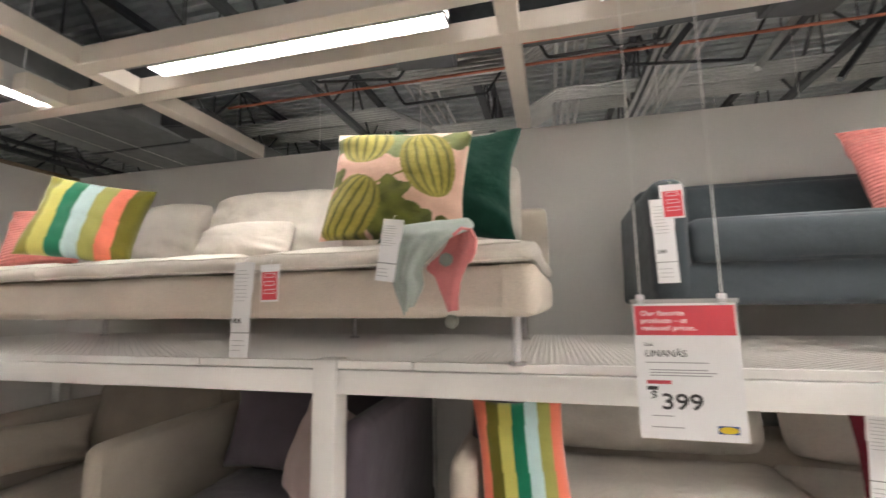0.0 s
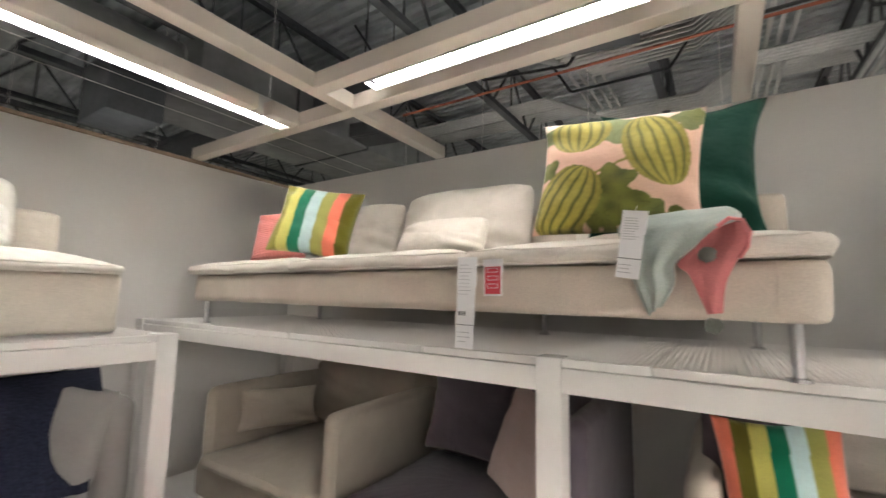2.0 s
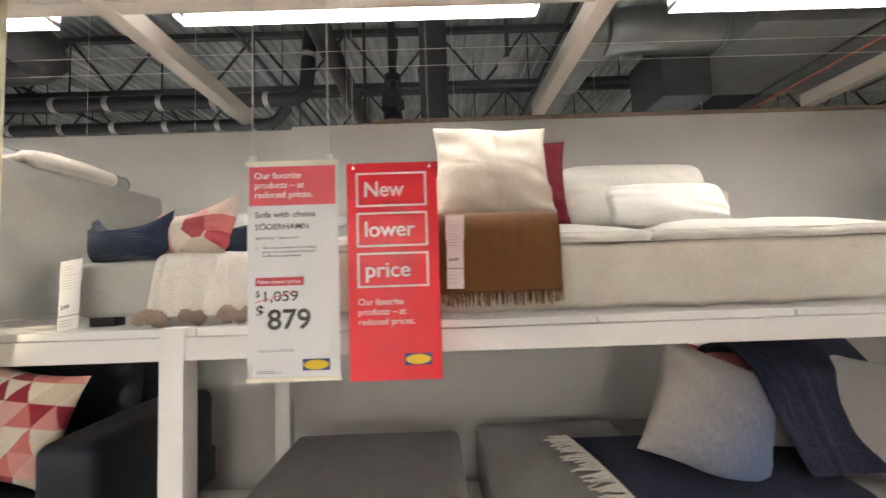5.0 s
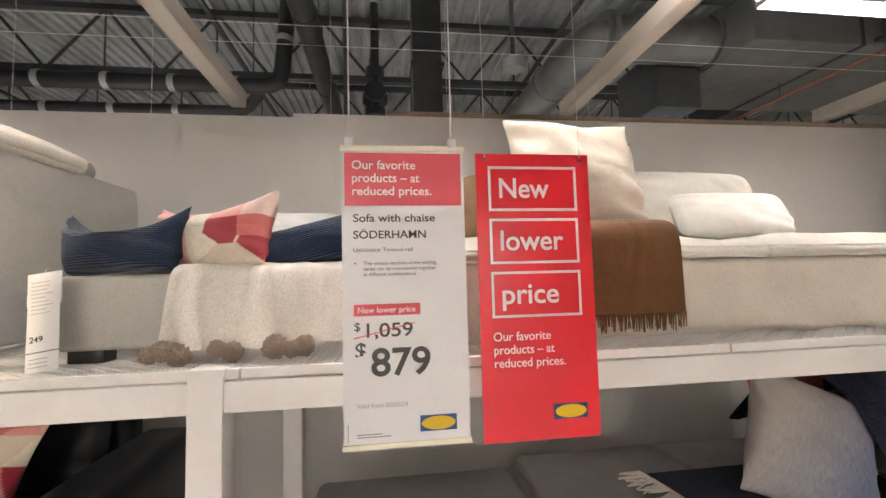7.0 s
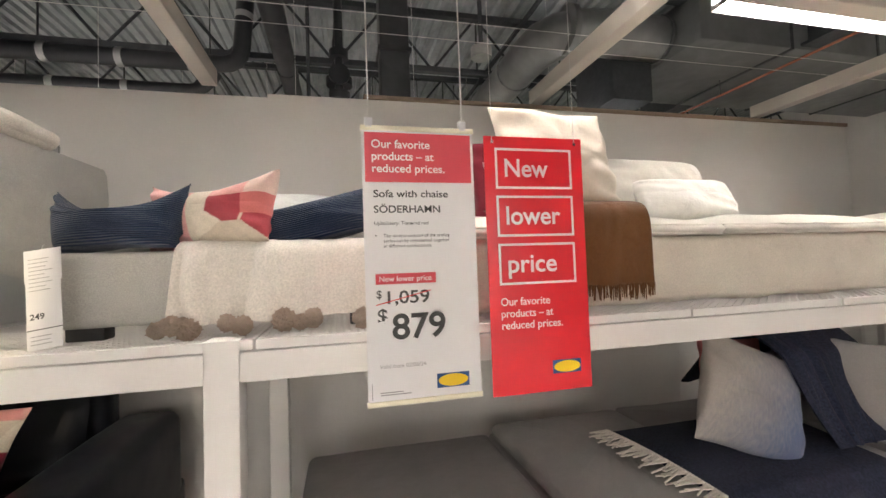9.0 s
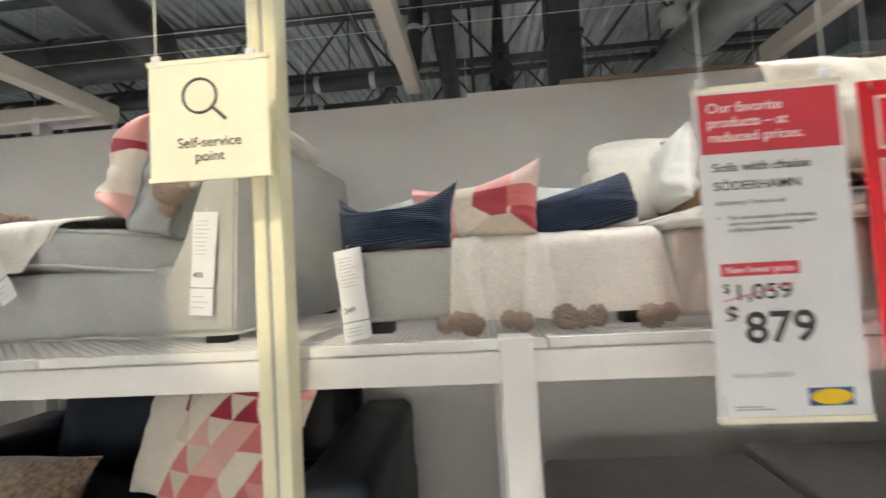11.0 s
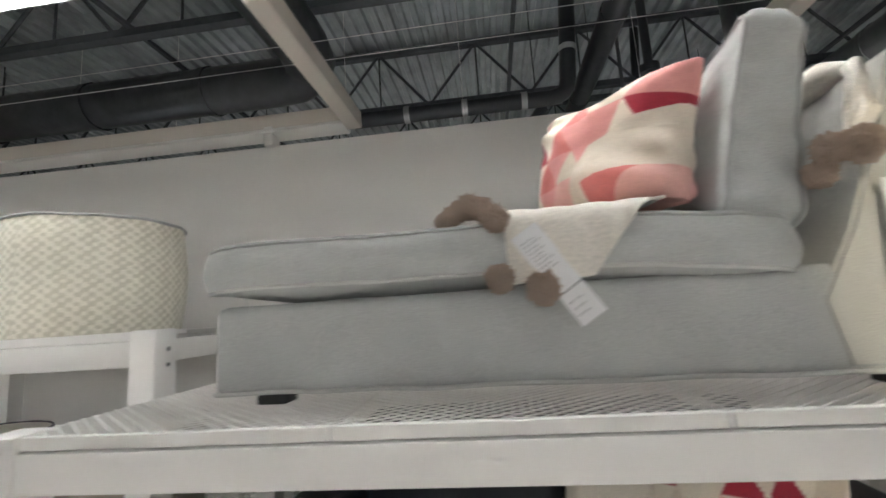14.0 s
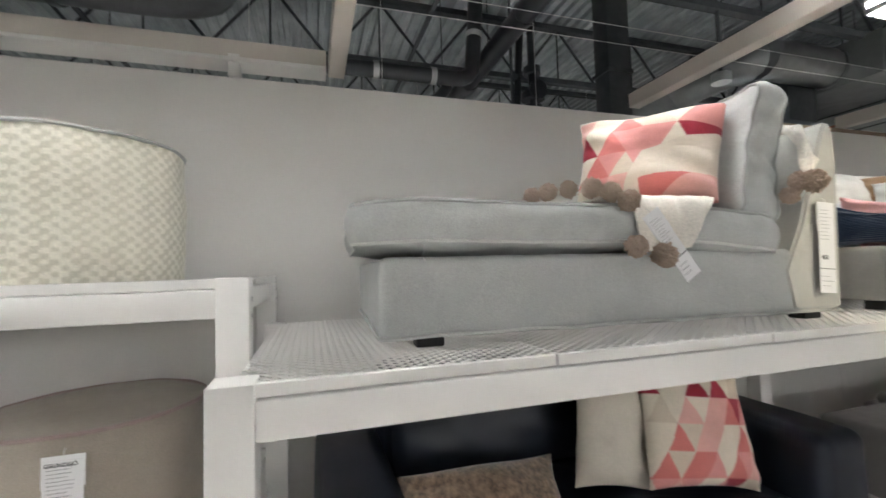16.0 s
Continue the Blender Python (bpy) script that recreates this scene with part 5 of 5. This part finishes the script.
part("lining", sheet([(2.712, -0.062, 0.376), (2.676, -0.060, 0.318), (2.632, -0.060, 0.274), (2.655, -0.060, 0.248), (2.676, -0.058, 0.196), (2.694, -0.056, 0.152)],
                     [(2.768, -0.088, 0.362), (2.778, -0.094, 0.328), (2.760, -0.090, 0.284), (2.735, -0.080, 0.236), (2.725, -0.070, 0.193), (2.718, -0.062, 0.156)],
                     lambda s, f: -0.020 * math.sin(math.pi * min(1.0, s * 1.25)) * (1 - f) + 0.012 * math.sin(math.pi * s) * f, 0.004, 24, 6, 0.003, 2), F_PINKLIN, t, "pink lining")
part("hem", cord([(2.720, -0.104, 0.354), (2.745, -0.104, 0.372), (2.768, -0.100, 0.366), (2.781, -0.100, 0.338), (2.775, -0.097, 0.305), (2.760, -0.093, 0.280)], 0.005, 8), F_PINKLIN, t, "pink turned hem")
pom_at(t, F_POMGREY, 0.017, 2.698, -0.098, 0.290, 1)
pom_at(t, F_POMGREY, 0.017, 2.702, -0.066, 0.126, 2)

t = thing("throw_blanket", "navy brushed wool throw with an ecru fringe", "throw", -2.17, -0.82, LOW, 90)
part("cloth", cut_drape([(0.45, 0.475), (0.25, 0.468), (-0.03, 0.435), (-0.075, 0.38), (-0.085, 0.27)], 0.52, 1.40, lambda s: 1.0, lambda s, f: 0.11 * f * (1 - s), 0.016, 3, 0.008, 8), F_NAVYTHROW, t)
part("cloth", drape([(0.62, 0.60), (0.44, 0.86), (0.32, 0.90), (0.18, 0.80), (0.10, 0.58), (0.04, 0.47)], 1.08, 1.76, 0.030, 4, 0.008, 9, 0.0, -0.36, 90, 0.015), F_NAVYTHROW, t)
rnd = random.Random(5)
bm = bmesh.new()
for k in range(46):
    f = k / 45
    x, y, z = 0.52 + 0.095 * f, 0.44 - 0.50 * f, 0.485 - 0.045 * f * f
    bmesh.ops.create_icosphere(bm, subdivisions=1, radius=0.008, matrix=Matrix.Translation((x, y, z)))
    add_tube(bm, (x, y, z), (x - 0.085 + rnd.uniform(-0.025, 0.03), y + rnd.uniform(-0.04, 0.03), z - 0.012 + rnd.uniform(-0.005, 0.01)), 0.0055, 5, 0.0035)
tagged(part("fringe", bm, F_FRINGE, t, "ecru twisted fringe"), kind="stuff")


# ---------- signs ----------
def logo(parent, x, y, z, w):
    part("logo_plate", box(x, x + w, y - 0.0006, y, z, z + w * 0.42), M_BLUE, parent)
    bm = bmesh.new()
    bmesh.ops.create_circle(bm, cap_ends=True, segments=32, radius=1)
    bmesh.ops.scale(bm, vec=(w * 0.46, w * 0.18, 1), verts=bm.verts)
    part("logo_oval", bm, M_YELLOW, parent, "", pose(x + w / 2, y - 0.0012, z + w * 0.21, 90, 0, 0))


def frame_of(parent, x0, x1, z0, z1, y, t, material):
    bm = bmesh.new()
    for a in ((x0, x1, z0, z0 + t), (x0, x1, z1 - t, z1), (x0, x0 + t, z0 + t, z1 - t), (x1 - t, x1, z0 + t, z1 - t)):
        add_box(bm, a[0], a[1], y - 0.0006, y, a[2], a[3])
    return part("printed_frame", bm, material, parent)


def hang(parent, xs, z, top):
    for x in xs:
        part("cord", tube((x, 0, z), (x, 0, top), 0.0016, 6), M_WIRE, parent)
        part("clip", box(x - 0.009, x + 0.009, -0.003, 0.004, z - 0.012, z + 0.012, 0.002), M_CARD, parent)


sign = thing("price_sign", "hanging white price sign with a red header", "sign", -1.868, -1.36, 1.071, 90)
W, H = 0.252, 0.605
part("board", box(0, W, 0, 0.002, 0.0, H), M_CARD, sign)
for z in (0.0, H - 0.008):
    part("rail", box(-0.002, W + 0.002, -0.003, 0.005, z, z + 0.011, 0.001), M_CREAMSIGN, sign)
part("header", box(0.006, W - 0.006, -0.0005, 0, H - 0.122, H - 0.012), M_PALERED, sign)
for k, (line, wide) in enumerate((("Our favorite", 0.130), ("products – at", 0.138), ("reduced prices.", 0.162))):
    text(line, 0.0255, M_CARD, sign, 0.020, -0.001, H - 0.046 - k * 0.027, bold=0.012, width=wide)
text("Sofa with chaise", 0.0225, M_INK, sign, 0.022, -0.001, H - 0.155, bold=0.012, width=0.1665)
text("SÖDERHAMN", 0.0225, M_INK, sign, 0.022, -0.001, H - 0.189, bold=0.012, width=0.147)
text("Upholstery: Tonerud red", 0.0118, M_INK, sign, 0.022, -0.001, H - 0.216)
for k, line in enumerate(("The various sections of the seating", "series can be connnected together", "in different combinations")):
    text(line, 0.0105, M_INK, sign, 0.042, -0.001, H - 0.243 - k * 0.0112)
text("▸", 0.014, M_INK, sign, 0.024, -0.001, H - 0.244)
part("price_label", box(0.022, 0.155, -0.0005, 0, H - 0.345, H - 0.322), M_PALERED, sign)
text("New lower price", 0.0165, M_CARD, sign, 0.029, -0.001, H - 0.339, bold=0.008, width=0.115)
text("$", 0.024, M_INK, sign, 0.022, -0.001, H - 0.374, bold=0.01)
text("1,059", 0.039, M_INK, sign, 0.038, -0.001, H - 0.387, bold=0.012, width=0.092)
part("strike", box(-0.062, 0.062, -0.0018, -0.0014, -0.001, 0.001), M_RED, sign, "", pose(0.082, 0, H - 0.375, 0, -13, 0))
text("$", 0.044, M_INK, sign, 0.023, -0.001, H - 0.428, bold=0.015)
text("879", 0.076, M_INK, sign, 0.054, -0.001, H - 0.463, bold=0.018, width=0.118)
text("Valid from 02/06/24", 0.0125, M_GREYINK, sign, 0.026, -0.001, H - 0.525)
bars(sign, M_GREYINK, 0.026, -0.0004, H - 0.575, 2, 0.07, 0.002, 0.005, 1)
part("side_code", box(0.008, 0.0095, -0.0006, 0, H - 0.59, H - 0.555), M_GREYINK, sign)
logo(sign, 0.150, -0.0004, 0.028, 0.074)
hang(sign, (0.016, 0.228), H + 0.008, TOP - 1.071)

red = thing("price_sign", "hanging red sign with white framed words", "sign", -1.864, -1.082, 1.065, 90)
W, H = 0.252, 0.60
part("board", box(0, W, 0, 0.003, 0.0, H, 0.001), M_RED, red)
for k, (word, wide) in enumerate((("New", 0.110), ("lower", 0.138), ("price", 0.123))):
    z1 = H - 0.028 - k * 0.112
    frame_of(red, 0.026, 0.222, z1 - 0.096, z1, -0.0004, 0.0055, M_CARD)
    text(word, 0.060, M_CARD, red, 0.046, -0.001, z1 - 0.067, bold=0.014, width=wide)
for k, (line, wide) in enumerate((("Our favorite", 0.123), ("products – at", 0.130), ("reduced prices.", 0.153))):
    text(line, 0.0255, M_CARD, red, 0.026, -0.001, H - 0.395 - k * 0.027, bold=0.008, width=wide)
logo(red, 0.150, -0.0004, 0.040, 0.074)
for x in (0.02, 0.232):
    part("eyelet", tube((x, -0.002, H - 0.014), (x, 0.004, H - 0.014), 0.004, 10), M_CHROME, red)
    part("cord", tube((x, 0, H - 0.014), (x, 0, TOP - 1.065), 0.0007, 5), M_WIRE, red)

lin = thing("price_sign", "hanging price sign with a faded red header", "sign", 0.31, 1.165, 1.072, 0)
W, H = 0.213, 0.298
part("board", box(0, W, 0, 0.002, 0.0, H), M_CARD, lin)
part("rail", box(-0.004, W + 0.004, -0.003, 0.005, H - 0.003, H + 0.007, 0.001), M_CONDUIT, lin)
part("header", box(0.004, W - 0.005, -0.0005, 0, H - 0.074, H - 0.008), M_PALERED, lin)
for k, (line, wide) in enumerate((("Our favorite", 0.090), ("products – at", 0.095), ("reduced prices.", 0.112))):
    text(line, 0.0160, M_CARD, lin, 0.016, -0.001, H - 0.030 - k * 0.0165, bold=0.01, width=wide)
text("Sofa", 0.011, M_INK, lin, 0.020, -0.001, H - 0.098)
text("LINANÄS", 0.0205, M_INK, lin, 0.020, -0.001, H - 0.121, bold=0.01, width=0.084)
bars(lin, M_GREYINK, 0.020, -0.0004, H - 0.133, 1, 0.13, 0.002, 0.006, 2)
bars(lin, M_GREYINK, 0.028, -0.0004, H - 0.149, 3, 0.16, 0.0022, 0.006, 3)
part("price_label", box(0.020, 0.07, -0.0005, 0, H - 0.181, H - 0.173), M_PALERED, lin)
bars(lin, M_INK, 0.020, -0.0004, H - 0.186, 1, 0.03, 0.008, 0.01, 4)
text("$", 0.027, M_INK, lin, 0.026, -0.001, H - 0.214, bold=0.015)
text("399", 0.047, M_INK, lin, 0.046, -0.001, H - 0.234, bold=0.018, width=0.082)
bars(lin, M_GREYINK, 0.026, -0.0004, H - 0.248, 1, 0.05, 0.002, 0.006, 5)
bars(lin, M_GREYINK, 0.024, -0.0004, H - 0.272, 1, 0.07, 0.002, 0.006, 6)
logo(lin, 0.155, -0.0004, 0.016, 0.040)
hang(lin, (0.018, 0.186), H + 0.006, ROOF_Z + 0.01 - 1.072)

# self-service sign and its pole
pole = thing("sign_pole", "ivory slotted steel upright from floor to ceiling", "pole", -1.985, -2.225, 0, 90)
part("profile", box(-0.033, -0.004, -0.03, 0.03, 0, TOP - 0.003, 0.002), M_POLE, pole)
part("profile", box(0.004, 0.033, -0.03, 0.03, 0, TOP - 0.003, 0.002), M_POLE, pole)
part("slot", box(-0.004, 0.004, -0.022, 0.02, 0, TOP - 0.003), M_GREYINK, pole)
part("foot_plate", box(-0.06, 0.06, -0.05, 0.05, 0, 0.012, 0.002), M_POLE, pole)
ss = thing("sign", "square cream self-service sign on hanging cords", "sign", -1.842, -2.402, 1.574, 91)
S = 0.243
part("board", box(0, S, 0, 0.003, 0, S - 0.006), M_CREAMSIGN, ss)
for z in (0.0, S - 0.01):
    part("rail", box(-0.003, S + 0.003, -0.003, 0.006, z, z + 0.010, 0.001), M_CREAMSIGN, ss)
ring = [(0.105 + 0.034 * math.cos(k * math.tau / 40), -0.001, 0.168 + 0.034 * math.sin(k * math.tau / 40)) for k in range(40)]
part("glass_ring", cord(ring, 0.0026, 6, True), M_SIGNINK, ss)
part("glass_handle", tube((0.130, -0.001, 0.144), (0.157, -0.001, 0.118), 0.0032, 8), M_SIGNINK, ss)
text("Self-service", 0.0285, M_SIGNINK, ss, 0.122, -0.001, 0.066, "CENTER", 0.004)
text("point", 0.0285, M_SIGNINK, ss, 0.122, -0.001, 0.038, "CENTER", 0.004)
hang(ss, (0.016, 0.21), S, TOP - 1.576)


# ---------- price tags ----------
def price_tag(label, x, y, z, rz, w, h, tilt=0, lean=0, foot=0.25, seed=0, price="", red_top=False):
    """A paper tag that hangs from (x, y, z); its face to -y before the turn."""
    t = thing("price_tag", label, "price tag", x, y, z, rz)
    t.matrix_basis = t.matrix_basis @ pose(0, 0, 0, lean, tilt, 0)
    split = h * foot
    if red_top:
        part("card", box(-w / 2, w / 2, 0, 0.0015, -h, 0, 0.0006, 1), M_CARD, t)
        part("red_print", box(-w / 2 + 0.005, w / 2 - 0.005, -0.0005, 0, -h + 0.006, -0.012), M_PALERED, t)
        for k in range(3):
            frame_of(t, -w * 0.28, w * 0.28, -0.030 - k * h * 0.24, -0.016 - k * h * 0.24, -0.0010, 0.0016, M_CARD)
    else:
        part("card", box(-w / 2, w / 2, 0, 0.0012, -h + split + 0.002, 0), M_CARD, t)
        part("stub", box(-w / 2, w / 2, 0, 0.0012, -h, -h + split), M_CARD, t)
        bars(t, M_GREYINK, -w * 0.40, -0.0004, -h * 0.05, 9, w * 0.72, 0.0013, h * 0.042, seed)
        part("perforation", box(-w / 2, w / 2, -0.0004, 0.0, -h + split, -h + split + 0.002), M_INK, t)
        bars(t, M_GREYINK, -w * 0.40, -0.0004, -h + split * 0.7, 3, w * 0.7, 0.0016, split * 0.2, seed + 1)
        if price:
            text(price, w * 0.28, M_INK, t, -w * 0.40, -0.001, -h + split + h * 0.11, bold=0.015)
    part("sleeve", box(-w / 2 - 0.003, w / 2 + 0.003, 0.0016, 0.0022, -h * 0.3, 0.012), M_CARD, t)
    part("hook", cord([(0, 0.001, 0.01), (0, 0.004, 0.022), (0, 0.012, 0.026)], 0.001, 5), M_WIRE, t)
    return t


price_tag("long white price tag hooked under the seat cushion", -0.815, 1.255, 1.502, -2, 0.070, 0.285, 1, -1, 0.26, 1, "858")
price_tag("small red and white tag beside the price tag", -0.722, 1.255, 1.492, -2, 0.066, 0.105, -1, 0, 0.25, 2, "", True)
price_tag("white price tag on the sage throw", -0.292, 1.205, 1.600, 0, 0.056, 0.165, 8, -4, 0.3, 3)
price_tag("white price tag on the slate armrest", 0.52, 1.708, 1.718, 2, 0.070, 0.285, -1, -2, 0.25, 4, "249")
price_tag("small red and white tag on the slate armrest", 0.556, 1.706, 1.768, 2, 0.072, 0.11, -2, 0, 0.25, 5, "", True)
price_tag("pinkish white price tag on the brown throw", -2.108, -0.775, 1.535, 90, 0.056, 0.235, 1, -1, 0.28, 6, "54.99")
price_tag("long white price tag on the chaise backrest", -2.183, -2.520, 1.560, 88, 0.068, 0.275, 4, -1, 0.27, 7, "450")
price_tag("white price tag on the throw, hanging askew", -2.182, -3.200, 1.522, 88, 0.055, 0.200, -33, -5, 0.34, 8)
price_tag("white price tag leaning on the seat front", -2.195, -2.125, 1.432, 90, 0.072, 0.235, -9, -12, 0.2, 9, "249")
tag = price_tag("white price tag hung on the taupe pouf", -2.55, -4.67, 0.955, 90, 0.085, 0.22, 0, 0, 0.2, 10)
text("GRUNDSJÖ", 0.0135, M_INK, tag, -0.038, -0.002, -0.014, "LEFT", 0.015)
price_tag("white price tag on the maroon cushion", 1.02, 1.62, 1.04, 0, 0.06, 0.24, 4, 0, 0.25, 11)
price_tag("small white tag below the taupe seat", -1.48, 1.40, 0.42, 0, 0.06, 0.07, 2, 0, 0.3, 12)
price_tag("small red and white tag below the taupe seat", -1.36, 1.39, 0.36, 0, 0.08, 0.09, 0, 0, 0.3, 13, "", True)
